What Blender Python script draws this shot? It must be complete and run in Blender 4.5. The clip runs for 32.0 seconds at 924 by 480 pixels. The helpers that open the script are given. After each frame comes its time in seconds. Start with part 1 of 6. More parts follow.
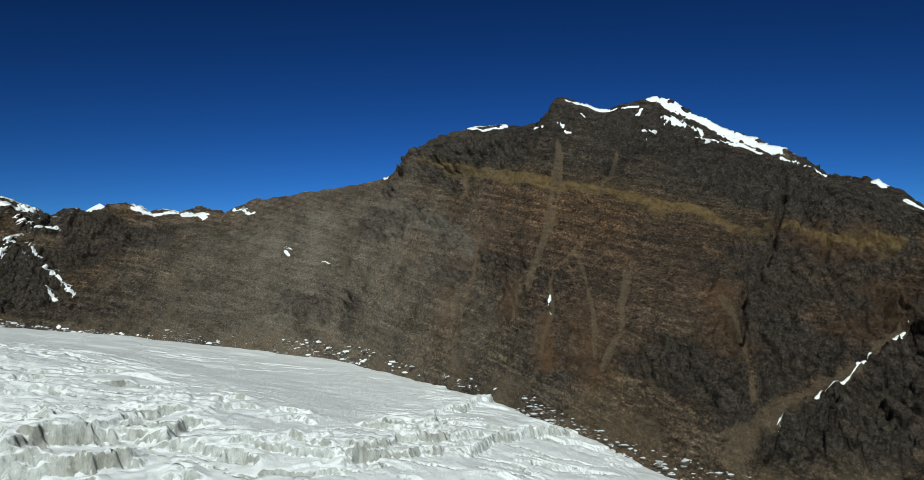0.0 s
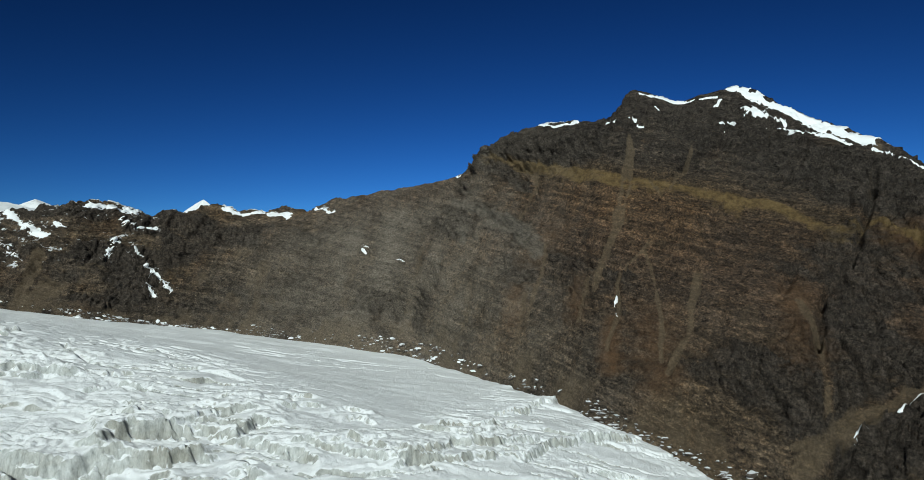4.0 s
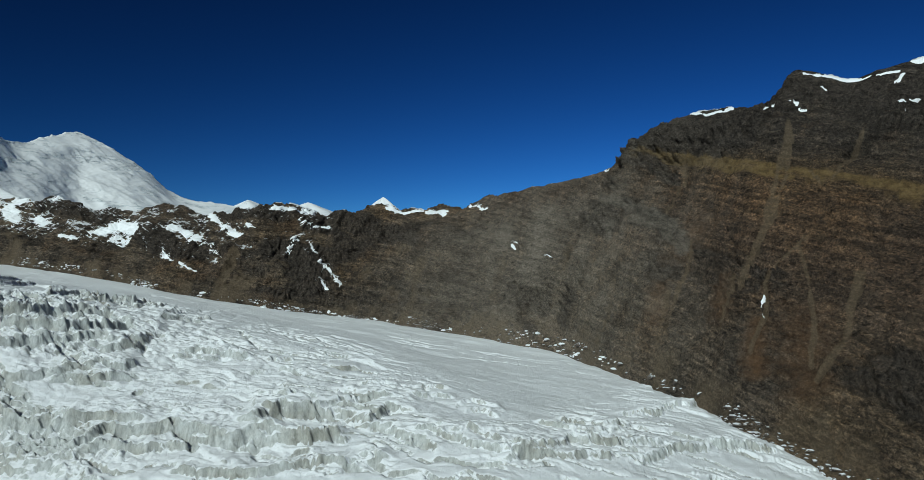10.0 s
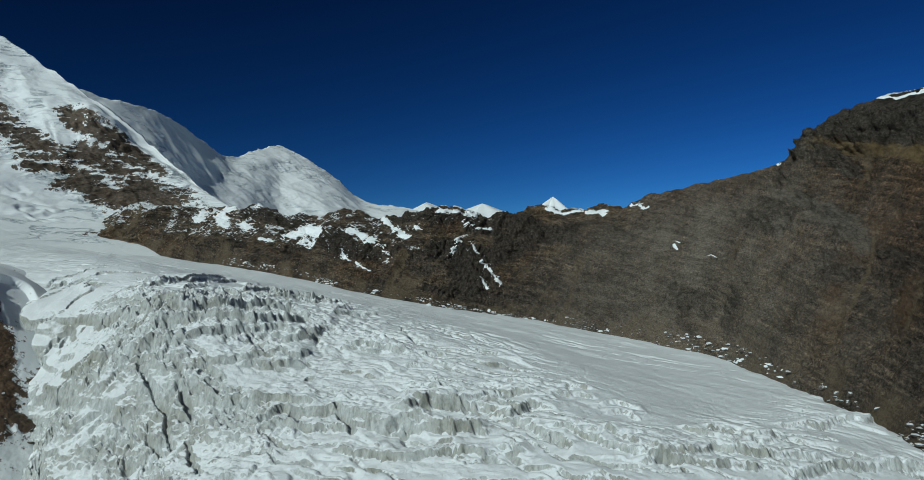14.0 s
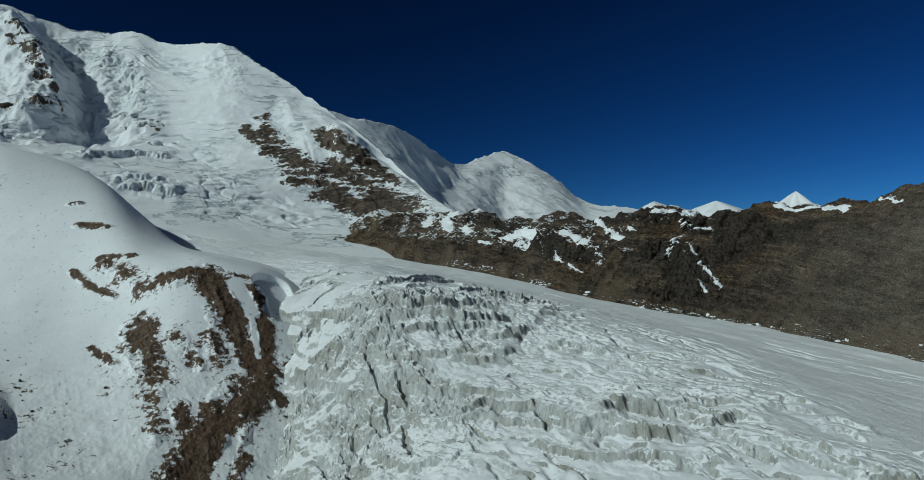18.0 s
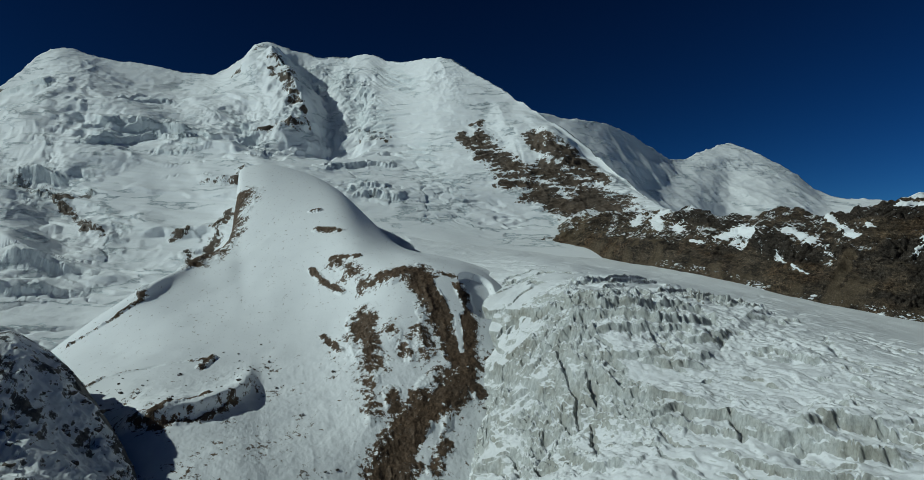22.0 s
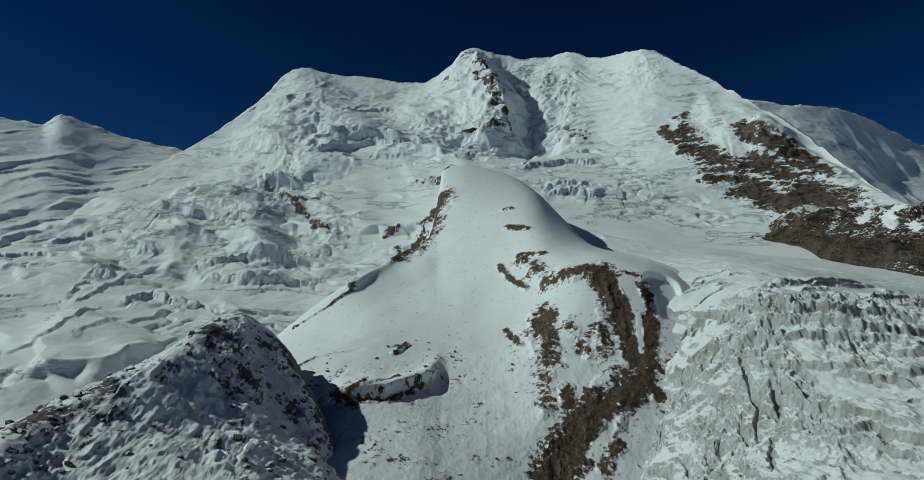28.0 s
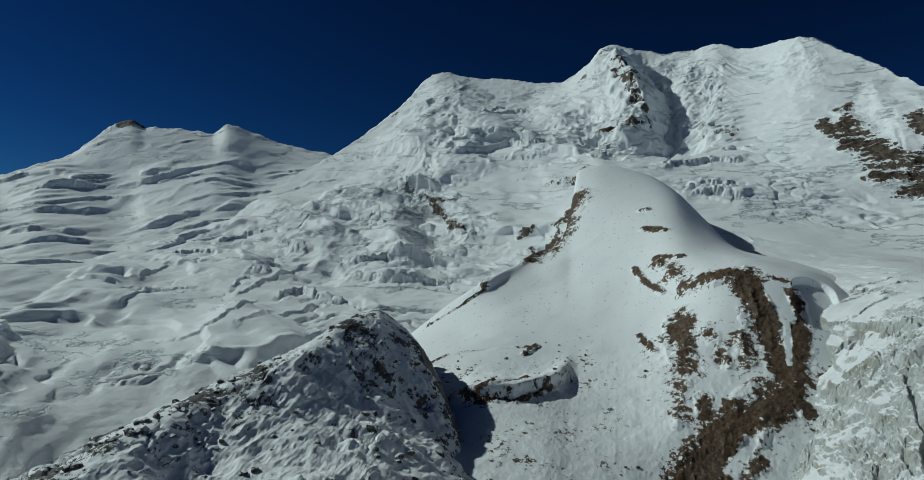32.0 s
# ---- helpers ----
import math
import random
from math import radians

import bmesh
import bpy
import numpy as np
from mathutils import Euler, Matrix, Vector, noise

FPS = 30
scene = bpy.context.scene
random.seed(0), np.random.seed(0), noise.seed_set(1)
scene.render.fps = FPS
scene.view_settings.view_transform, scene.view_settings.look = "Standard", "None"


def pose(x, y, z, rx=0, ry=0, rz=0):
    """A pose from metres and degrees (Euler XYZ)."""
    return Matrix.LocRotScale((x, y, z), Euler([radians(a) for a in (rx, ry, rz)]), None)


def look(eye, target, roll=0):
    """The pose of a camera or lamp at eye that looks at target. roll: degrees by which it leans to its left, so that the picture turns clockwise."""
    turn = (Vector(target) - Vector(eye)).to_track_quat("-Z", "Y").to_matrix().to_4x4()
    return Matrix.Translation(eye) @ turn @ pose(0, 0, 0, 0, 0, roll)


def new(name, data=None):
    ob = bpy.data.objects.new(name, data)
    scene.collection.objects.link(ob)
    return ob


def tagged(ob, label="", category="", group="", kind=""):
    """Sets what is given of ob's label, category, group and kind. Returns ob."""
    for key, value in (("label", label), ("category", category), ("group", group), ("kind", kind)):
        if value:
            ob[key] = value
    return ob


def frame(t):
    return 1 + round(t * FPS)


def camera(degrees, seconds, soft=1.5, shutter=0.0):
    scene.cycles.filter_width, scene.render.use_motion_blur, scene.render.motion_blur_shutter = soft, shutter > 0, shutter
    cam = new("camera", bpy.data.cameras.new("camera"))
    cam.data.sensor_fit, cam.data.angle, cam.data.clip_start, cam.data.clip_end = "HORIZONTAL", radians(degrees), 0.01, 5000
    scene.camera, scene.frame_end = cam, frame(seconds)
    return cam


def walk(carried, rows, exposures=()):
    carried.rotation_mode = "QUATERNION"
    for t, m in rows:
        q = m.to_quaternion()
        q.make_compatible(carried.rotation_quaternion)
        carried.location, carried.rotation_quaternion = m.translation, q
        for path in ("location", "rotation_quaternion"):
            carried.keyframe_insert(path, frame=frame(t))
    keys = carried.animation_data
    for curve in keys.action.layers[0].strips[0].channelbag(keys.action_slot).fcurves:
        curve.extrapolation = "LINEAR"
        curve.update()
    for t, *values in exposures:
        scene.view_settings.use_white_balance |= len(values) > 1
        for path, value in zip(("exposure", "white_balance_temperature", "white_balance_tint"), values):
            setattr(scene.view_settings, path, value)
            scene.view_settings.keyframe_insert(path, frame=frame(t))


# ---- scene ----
cam = camera(69.3, 32.0, soft=0.75)
PATH = [
    (0.0, (82.61, 116.35, 98.02), (86.825, 216.072, 104.098), -0.315),
    (0.5, (84.46, 115.99, 99.07), (87.235, 215.775, 104.936), -0.356),
    (1.0, (86.32, 115.63, 100.12), (87.486, 215.463, 105.720), -0.379),
    (1.5, (88.20, 115.27, 101.14), (87.694, 215.123, 106.582), -0.451),
    (2.0, (90.09, 114.92, 102.12), (87.850, 214.761, 107.344), -0.473),
    (2.5, (92.01, 114.58, 103.06), (88.081, 214.375, 108.086), -0.458),
    (4.5, (100.12, 113.31, 106.09), (89.006, 212.594, 110.426), -0.428),
    (5.0, (102.28, 113.02, 106.63), (89.166, 212.067, 110.908), -0.525),
    (5.5, (104.48, 112.75, 107.10), (89.393, 211.519, 111.231), -0.522),
    (6.0, (106.71, 112.49, 107.49), (89.515, 210.917, 111.511), -0.511),
    (6.5, (108.97, 112.24, 107.82), (89.673, 210.281, 111.737), -0.481),
    (7.0, (111.25, 112.00, 108.09), (89.694, 209.575, 111.889), -0.443),
    (7.5, (113.55, 111.77, 108.32), (89.861, 208.855, 112.040), -0.421),
    (8.0, (115.86, 111.55, 108.50), (89.891, 208.057, 112.112), -0.411),
    (8.5, (118.16, 111.35, 108.65), (90.070, 207.255, 112.181), -0.406),
    (9.0, (120.47, 111.15, 108.77), (90.140, 206.377, 112.211), -0.401),
    (9.5, (122.78, 110.96, 108.87), (90.304, 205.482, 112.266), -0.405),
    (10.0, (125.10, 110.79, 108.96), (90.265, 204.469, 112.298), -0.442),
    (10.5, (127.42, 110.63, 109.04), (90.321, 203.438, 112.370), -0.410),
    (11.0, (129.75, 110.49, 109.11), (90.133, 202.247, 112.498), -0.426),
    (11.5, (132.08, 110.36, 109.18), (89.978, 201.004, 112.603), -0.411),
    (12.0, (134.43, 110.26, 109.25), (89.600, 199.579, 112.679), -0.445),
    (12.5, (136.79, 110.17, 109.34), (89.137, 198.020, 112.780), -0.452),
    (13.0, (139.14, 110.12, 109.43), (88.141, 196.067, 112.858), -0.435),
    (13.5, (141.49, 110.12, 109.53), (87.256, 194.067, 112.963), -0.442),
    (14.0, (143.82, 110.20, 109.63), (86.023, 191.731, 113.079), -0.404),
    (14.5, (146.12, 110.36, 109.72), (84.948, 189.395, 113.159), -0.410),
    (16.5, (154.81, 112.25, 109.96), (81.139, 179.774, 113.625), -0.403),
    (17.0, (156.82, 113.09, 109.98), (80.354, 177.419, 113.686), -0.413),
    (17.5, (158.79, 114.06, 109.98), (79.807, 175.281, 113.752), -0.379),
    (18.0, (160.70, 115.16, 109.98), (79.234, 173.015, 113.827), -0.359),
    (18.5, (162.59, 116.37, 109.97), (78.905, 170.967, 113.912), -0.347),
    (19.0, (164.45, 117.68, 109.96), (78.530, 168.686, 113.948), -0.312),
    (19.5, (166.30, 119.09, 109.95), (78.393, 166.585, 114.002), -0.271),
    (20.0, (168.14, 120.57, 109.95), (78.268, 164.234, 114.007), -0.229),
    (20.5, (169.98, 122.13, 109.95), (78.418, 162.115, 114.038), -0.183),
    (21.0, (171.81, 123.75, 109.97), (78.626, 159.797, 114.035), -0.155),
    (21.5, (173.61, 125.43, 109.99), (79.097, 157.840, 114.012), -0.142),
    (22.0, (175.37, 127.16, 110.02), (79.669, 155.913, 113.970), -0.122),
    (22.5, (177.05, 128.95, 110.05), (80.460, 154.541, 113.891), -0.101),
    (23.0, (178.66, 130.78, 110.08), (81.255, 153.120, 113.785), -0.062),
    (23.5, (180.16, 132.64, 110.10), (82.149, 152.161, 113.689), -0.022),
    (24.0, (181.55, 134.55, 110.12), (82.981, 151.077, 113.566), 0.027),
    (24.5, (182.80, 136.48, 110.13), (83.802, 150.203, 113.484), -0.004),
    (25.0, (183.92, 138.40, 110.14), (84.604, 149.620, 113.415), -0.010),
    (25.5, (184.91, 140.30, 110.14), (85.361, 149.262, 113.300), -0.016),
    (27.5, (187.61, 147.03, 110.18), (87.660, 147.451, 113.432), 0.654),
    (28.0, (187.98, 148.34, 110.20), (88.051, 146.455, 113.560), 0.815),
    (28.5, (188.23, 149.46, 110.24), (88.374, 145.381, 113.652), 0.979),
    (29.0, (188.39, 150.40, 110.28), (88.653, 143.976, 113.728), 1.110),
    (29.5, (188.45, 151.18, 110.34), (88.893, 142.439, 113.714), 1.195),
    (30.0, (188.45, 151.83, 110.40), (89.153, 140.442, 113.712), 1.331),
    (30.5, (188.38, 152.39, 110.46), (89.412, 138.460, 113.769), 1.397),
    (31.0, (188.27, 152.86, 110.53), (89.728, 136.181, 113.779), 1.503),
    (31.5, (188.13, 153.29, 110.60), (90.068, 133.974, 113.734), 1.588),
    (32.0, (187.98, 153.69, 110.67), (90.513, 131.536, 113.689), 1.650),
]
walk(cam, [(t, look(eye, target, roll)) for t, eye, target, roll in PATH], [(0, -0.53, 6400, -3), (9, -0.80, 6050, -5), (13, -0.96, 6000, -6), (19, -1.26, 5950, -8), (24, -1.26, 6000, -8), (32, -1.22, 6050, -8)])

# ---- light ----
SUN = Vector((-0.10, -0.80, 0.59)).normalized()
sky_world = bpy.data.worlds.new("high_altitude_sky")
scene.world = sky_world
sky_world.use_nodes = True
wn = sky_world.node_tree
sky = wn.nodes.new("ShaderNodeTexSky")
sky.sky_type, sky.sun_disc = "NISHITA", False
sky.sun_elevation = math.asin(SUN.z)
sky.sun_rotation = math.atan2(SUN.x, SUN.y)
sky.altitude, sky.air_density, sky.dust_density, sky.ozone_density = 4800, 1.2, 0.0, 6.0
deep = wn.nodes.new("ShaderNodeHueSaturation")
deep.inputs["Saturation"].default_value, deep.inputs["Hue"].default_value, deep.inputs["Value"].default_value = 1.07, 0.499, 0.445
steepen = wn.nodes.new("ShaderNodeGamma")
steepen.inputs["Gamma"].default_value = 1.75
wn.links.new(sky.outputs["Color"], deep.inputs["Color"])
wn.links.new(deep.outputs["Color"], steepen.inputs["Color"])
wn.nodes["Background"].inputs["Strength"].default_value = 0.047
# the polarised light of the clear sky, weakest square to the sun
way = wn.nodes.new("ShaderNodeTexCoord")
dot = wn.nodes.new("ShaderNodeVectorMath")
dot.operation = "DOT_PRODUCT"
dot.inputs[1].default_value = SUN
wn.links.new(way.outputs["Generated"], dot.inputs[0])
off = wn.nodes.new("ShaderNodeMath")
off.operation = "SUBTRACT"
off.inputs[1].default_value = 0.4
wn.links.new(dot.outputs["Value"], off.inputs[0])
square = wn.nodes.new("ShaderNodeMath")
square.operation = "MULTIPLY"
wn.links.new(off.outputs[0], square.inputs[0])
wn.links.new(off.outputs[0], square.inputs[1])
lift = wn.nodes.new("ShaderNodeMath")
lift.operation = "ADD"
lift.inputs[1].default_value = 0.75
wn.links.new(square.outputs[0], lift.inputs[0])
polar = wn.nodes.new("ShaderNodeVectorMath")
polar.operation = "SCALE"
wn.links.new(steepen.outputs["Color"], polar.inputs[0])
wn.links.new(lift.outputs[0], polar.inputs["Scale"])
wn.links.new(polar.outputs[0], wn.nodes["Background"].inputs["Color"])
sun = new("sun", bpy.data.lights.new("sun", "SUN"))
sun.data.energy, sun.data.angle, sun.data.color = 5.0, radians(0.53), (1.0, 0.985, 0.955)
sun.matrix_world = SUN.to_track_quat("Z", "Y").to_matrix().to_4x4()


# ---- number fields ----
def hashed(ix, iy, iz, seed):
    h = (ix.astype(np.int64) * 374761393 + iy.astype(np.int64) * 668265263 + iz.astype(np.int64) * 2147483647 + seed * 974634777) & 0xFFFFFFFF
    h = ((h ^ (h >> 13)) * 1274126177) & 0xFFFFFFFF
    h = ((h ^ (h >> 16)) * 2246822519) & 0xFFFFFFFF
    return ((h ^ (h >> 15)) & 0xFFFFFF) / float(0x1000000)


def value_noise(p, seed=0):
    """Smooth noise in -1..1 at points p (n, 3)."""
    i = np.floor(p)
    f = p - i
    f = f * f * f * (f * (f * 6 - 15) + 10)
    i = i.astype(np.int64)
    total = 0
    for dx in (0, 1):
        wx = f[:, 0] if dx else 1 - f[:, 0]
        for dy in (0, 1):
            wy = f[:, 1] if dy else 1 - f[:, 1]
            for dz in (0, 1):
                wz = f[:, 2] if dz else 1 - f[:, 2]
                total = total + wx * wy * wz * hashed(i[:, 0] + dx, i[:, 1] + dy, i[:, 2] + dz, seed)
    return total * 2 - 1


def fractal(p, size, octaves=5, gain=0.5, seed=0, ridged=False):
    """Fractal noise whose largest features are size metres."""
    q, amp, out, most = p / size, 1.0, 0.0, 0.0
    for k in range(octaves):
        n = value_noise(q + 17.3 * k, seed + k)
        out = out + amp * ((1 - 2 * np.abs(n)) if ridged else n)
        most += amp
        q, amp = q * 2.03, amp * gain
    return out / most


def cells(x, y, seed=0):
    """Cell noise in the plane: distances to the nearest and second nearest seed, the nearest one's random number and the way to it across."""
    ix, iy = np.floor(x).astype(np.int64), np.floor(y).astype(np.int64)
    d1, d2, pick, side = np.full(x.shape, 9.0), np.full(x.shape, 9.0), np.zeros(x.shape), np.zeros(x.shape)
    zero = np.zeros_like(ix)
    for ax in (-1, 0, 1):
        for ay in (-1, 0, 1):
            cx, cy = ix + ax, iy + ay
            px = cx + hashed(cx, cy, zero, seed)
            py = cy + hashed(cx, cy, zero + 1, seed)
            d = np.hypot(px - x, py - y)
            near = d < d1
            d2 = np.where(near, d1, np.minimum(d2, d))
            pick = np.where(near, hashed(cx, cy, zero + 2, seed), pick)
            side = np.where(near, y - py, side)
            d1 = np.where(near, d, d1)
    return d1, d2, pick, side


def smooth(a, b, x):
    t = np.clip((x - a) / (b - a), 0, 1)
    return t * t * (3 - 2 * t)


# ---- sheets of land ----
def spline(values, knots, at):
    """Shape-preserving cubic through values (n, ...) at knots, read at the places at."""
    h = np.diff(knots)
    shape = (-1,) + (1,) * (values.ndim - 1)
    h_ = h.reshape(shape)
    d = np.diff(values, axis=0) / h_
    m = np.zeros_like(values)
    m[0], m[-1] = d[0], d[-1]
    a, b = d[:-1], d[1:]
    w1, w2 = 2 * h_[1:] + h_[:-1], h_[1:] + 2 * h_[:-1]
    same = a * b > 0
    m[1:-1] = np.where(same, (w1 + w2) / (w1 / np.where(same, a, 1) + w2 / np.where(same, b, 1)), 0)
    k = np.clip(np.searchsorted(knots, at, side="right") - 1, 0, len(h) - 1)
    t = ((at - knots[k]) / h[k]).reshape(shape)
    hk = h[k].reshape(shape)
    return ((1 + 2 * t) * (1 - t) ** 2 * values[k] + t * (1 - t) ** 2 * hk * m[k] + t * t * (3 - 2 * t) * values[k + 1] + t * t * (t - 1) * hk * m[k + 1])


def loft(rails, across, down, back=0.0, floor=-90.0):
    """A sheet (down, across, 3) through rails, which run along the land from its crest to its foot, and the rail number of its rows.
    back: adds the far side, as wide as back times its height."""
    grid = np.array(list(rails.values()), float)
    if back:
        crest, foot = grid[0], grid[-1]
        way = crest[:, :2] - foot[:, :2]
        way /= np.linalg.norm(way, axis=1, keepdims=True)
        drop = crest[:, 2] - floor
        half, far = crest.copy(), crest.copy()
        half[:, :2] += way * (drop * back * 0.4)[:, None]
        half[:, 2] -= drop * 0.5
        far[:, :2] += way * (drop * back)[:, None]
        far[:, 2] = floor
        grid = np.concatenate([[far], [half], grid])
    step = np.linalg.norm(np.diff(grid, axis=1), axis=2).mean(0) ** 0.7
    u = np.r_[0, np.cumsum(step)]
    wide = spline(grid.transpose(1, 0, 2), u, np.linspace(0, u[-1], across)).transpose(1, 0, 2)
    step = np.linalg.norm(np.diff(wide, axis=0), axis=2).mean(1) ** 0.8
    if back:
        step[:2] *= 0.35
    v = np.r_[0, np.cumsum(step)]
    rows = np.linspace(0, v[-1], down)
    number = np.interp(rows, v, np.arange(len(v)) - (2 if back else 0))
    if back:
        behind = rows < v[2]
        return np.concatenate([spline(wide[:3], v[:3], rows[behind]), spline(wide[2:], v[2:], rows[~behind])]), number
    return spline(wide, v, rows), np.interp(rows, v, np.arange(len(v)) - (2 if back else 0))


def normals(sheet):
    du, dv = np.gradient(sheet, axis=1), np.gradient(sheet, axis=0)
    n = np.cross(du, dv)
    n /= np.linalg.norm(n, axis=2, keepdims=True) + 1e-9
    return n * np.sign(n[..., 2].mean())


def sheet_mesh(name, sheet, fields=None, keep=None, shade=True):
    """A mesh from a grid of places, with named point fields; keep: which of its faces to take."""
    rows, cols = sheet.shape[:2]
    index = np.arange(rows * cols).reshape(rows, cols)
    quads = np.stack([index[:-1, :-1], index[:-1, 1:], index[1:, 1:], index[1:, :-1]], -1).reshape(-1, 4)
    n = np.cross(np.gradient(sheet, axis=1), np.gradient(sheet, axis=0))[..., 2].mean()
    if n < 0:
        quads = quads[:, ::-1]
    if keep is not None:
        quads = quads[keep.reshape(-1)]
    used, inverse = np.unique(quads, return_inverse=True)
    quads = inverse.reshape(-1, 4)
    mesh = bpy.data.meshes.new(name)
    mesh.vertices.add(len(used))
    mesh.vertices.foreach_set("co", sheet.reshape(-1, 3)[used].astype(np.float32).ravel())
    mesh.loops.add(quads.size)
    mesh.loops.foreach_set("vertex_index", quads.astype(np.int32).ravel())
    mesh.polygons.add(len(quads))
    mesh.polygons.foreach_set("loop_start", np.arange(0, quads.size, 4, dtype=np.int32))
    mesh.polygons.foreach_set("use_smooth", np.full(len(quads), shade, bool))
    mesh.update(calc_edges=True)
    if keep is not None:
        mesh.normals_split_custom_set_from_vertices(normals(sheet).reshape(-1, 3)[used])
    for key, values in (fields or {}).items():
        layer = mesh.attributes.new(key, "FLOAT", "POINT")
        layer.data.foreach_set("value", values.reshape(-1)[used].astype(np.float32))
    return mesh


def stroke_reach(places, line, across=None):
    """Distance of places (n, 3) from a line of points; across: the ways along which distance counts for nothing."""
    best = np.full(len(places), 1e9)
    for a, b in zip(line[:-1], line[1:]):
        a, b = np.array(a, float), np.array(b, float)
        ab = b - a
        t = np.clip((places - a) @ ab / max(ab @ ab, 1e-6), 0, 1)
        off = places - a - t[:, None] * ab
        if across is not None:
            off = off - across * (off * across).sum(1, keepdims=True)
        best = np.minimum(best, np.linalg.norm(off, axis=1))
    return best


def blurred(a, reach, passes=2):
    """The sheet with its rows and columns smoothed over reach steps, its border kept."""
    a = a.copy()
    for _ in range(passes):
        for axis in (0, 1):
            pad = np.concatenate([np.repeat(a.take([0], axis), reach, axis), a, np.repeat(a.take([-1], axis), reach, axis)], axis)
            total = np.cumsum(np.concatenate([np.zeros_like(a.take([0], axis)), pad], axis), axis)
            n = a.shape[axis]
            a = (total.take(range(2 * reach + 1, 2 * reach + 1 + n), axis) - total.take(range(0, n), axis)) / (2 * reach + 1)
    return a


def split(name, sheet, fields, zones, names, material, label, category):
    """A thing of several parts: zones (rows, columns) says to which of the names each place belongs."""
    holder = tagged(new(name), label, category)
    face = zones[:-1, :-1]
    holder.location = sheet[-1, sheet.shape[1] // 2]
    shift = np.array(holder.location)
    for k, (part, note) in enumerate(names):
        if (face == k).sum() > 8:
            thing(part, sheet_mesh(part, sheet - shift, fields, face == k), material, holder, note)
    return holder


def thing(name, mesh, material, parent=None, label="", category="", group="", kind=""):
    ob = new(name, mesh)
    mesh.materials.clear()
    mesh.materials.append(material)
    if parent:
        ob.parent = parent
    return tagged(ob, label, category, group, kind)


def along_line(px, py, line):
    """Signed distance in plan from a line of points (positive on its right) and how far along it the nearest point lies, 0 to 1."""
    p = np.array([q[:2] for q in line], float)
    lengths = np.hypot(*np.diff(p, axis=0).T)
    start = np.r_[0, np.cumsum(lengths)]
    best, side, far = np.full(px.shape, 1e9), np.zeros(px.shape), np.zeros(px.shape)
    for k in range(len(p) - 1):
        ab = p[k + 1] - p[k]
        ox, oy = px - p[k][0], py - p[k][1]
        t = np.clip((ox * ab[0] + oy * ab[1]) / max(ab @ ab, 1e-6), 0, 1)
        dist = np.hypot(ox - t * ab[0], oy - t * ab[1])
        near = dist < best
        side = np.where(near, np.where(ab[0] * oy - ab[1] * ox < 0, dist, -dist), side)
        far = np.where(near, (start[k] + t * lengths[k]) / start[-1], far)
        best = np.where(near, dist, best)
    return side, far


def scarps(px, py, marks, wander, stretch=2.2, least=0.0):
    """Ice walls: the snow rises to a lip along each line and drops off steeply on its right."""
    total = np.zeros(px.shape)
    for tall, width, line in marks:
        reach = 7 * tall + 10
        p = np.array(line, float)
        take = np.nonzero((px > p[:, 0].min() - reach) & (px < p[:, 0].max() + reach) & (py > p[:, 1].min() - reach) & (py < p[:, 1].max() + reach))[0]
        if not len(take):
            continue
        side, far = along_line(px[take], py[take], line)
        side = side + wander[take]
        ends = smooth(0, 0.14, far) * smooth(1, 0.86, far)
        rise = np.exp(np.minimum(side, 0) / (stretch * tall))
        drop = ((1 - smooth(0, max(0.32 * tall, least), side)) * 1.4 - 0.4) * np.exp(-np.maximum(side, 0) / (stretch * tall))
        total[take] += tall * 0.42 * np.where(side < 0, rise, drop) * ends
    return total


def clefts(px, py, marks, wander):
    """Lens-shaped crevasses: depth below the snow."""
    total = np.zeros(px.shape)
    for deep_, width, line in marks:
        p = np.array(line, float)
        reach = 4 * width + 8
        take = np.nonzero((px > p[:, 0].min() - reach) & (px < p[:, 0].max() + reach) & (py > p[:, 1].min() - reach) & (py < p[:, 1].max() + reach))[0]
        if len(take):
            side, far = along_line(px[take], py[take], line)
            wide = 1.2 * width * np.sqrt(np.clip(np.sin(np.pi * np.clip(far, 0, 1)), 0, 1)) + 0.05
            total[take] = np.maximum(total[take], 0.6 * deep_ * (1 - smooth(0.55, 1.0, np.abs(side + wander[take]) / wide)))
    return total


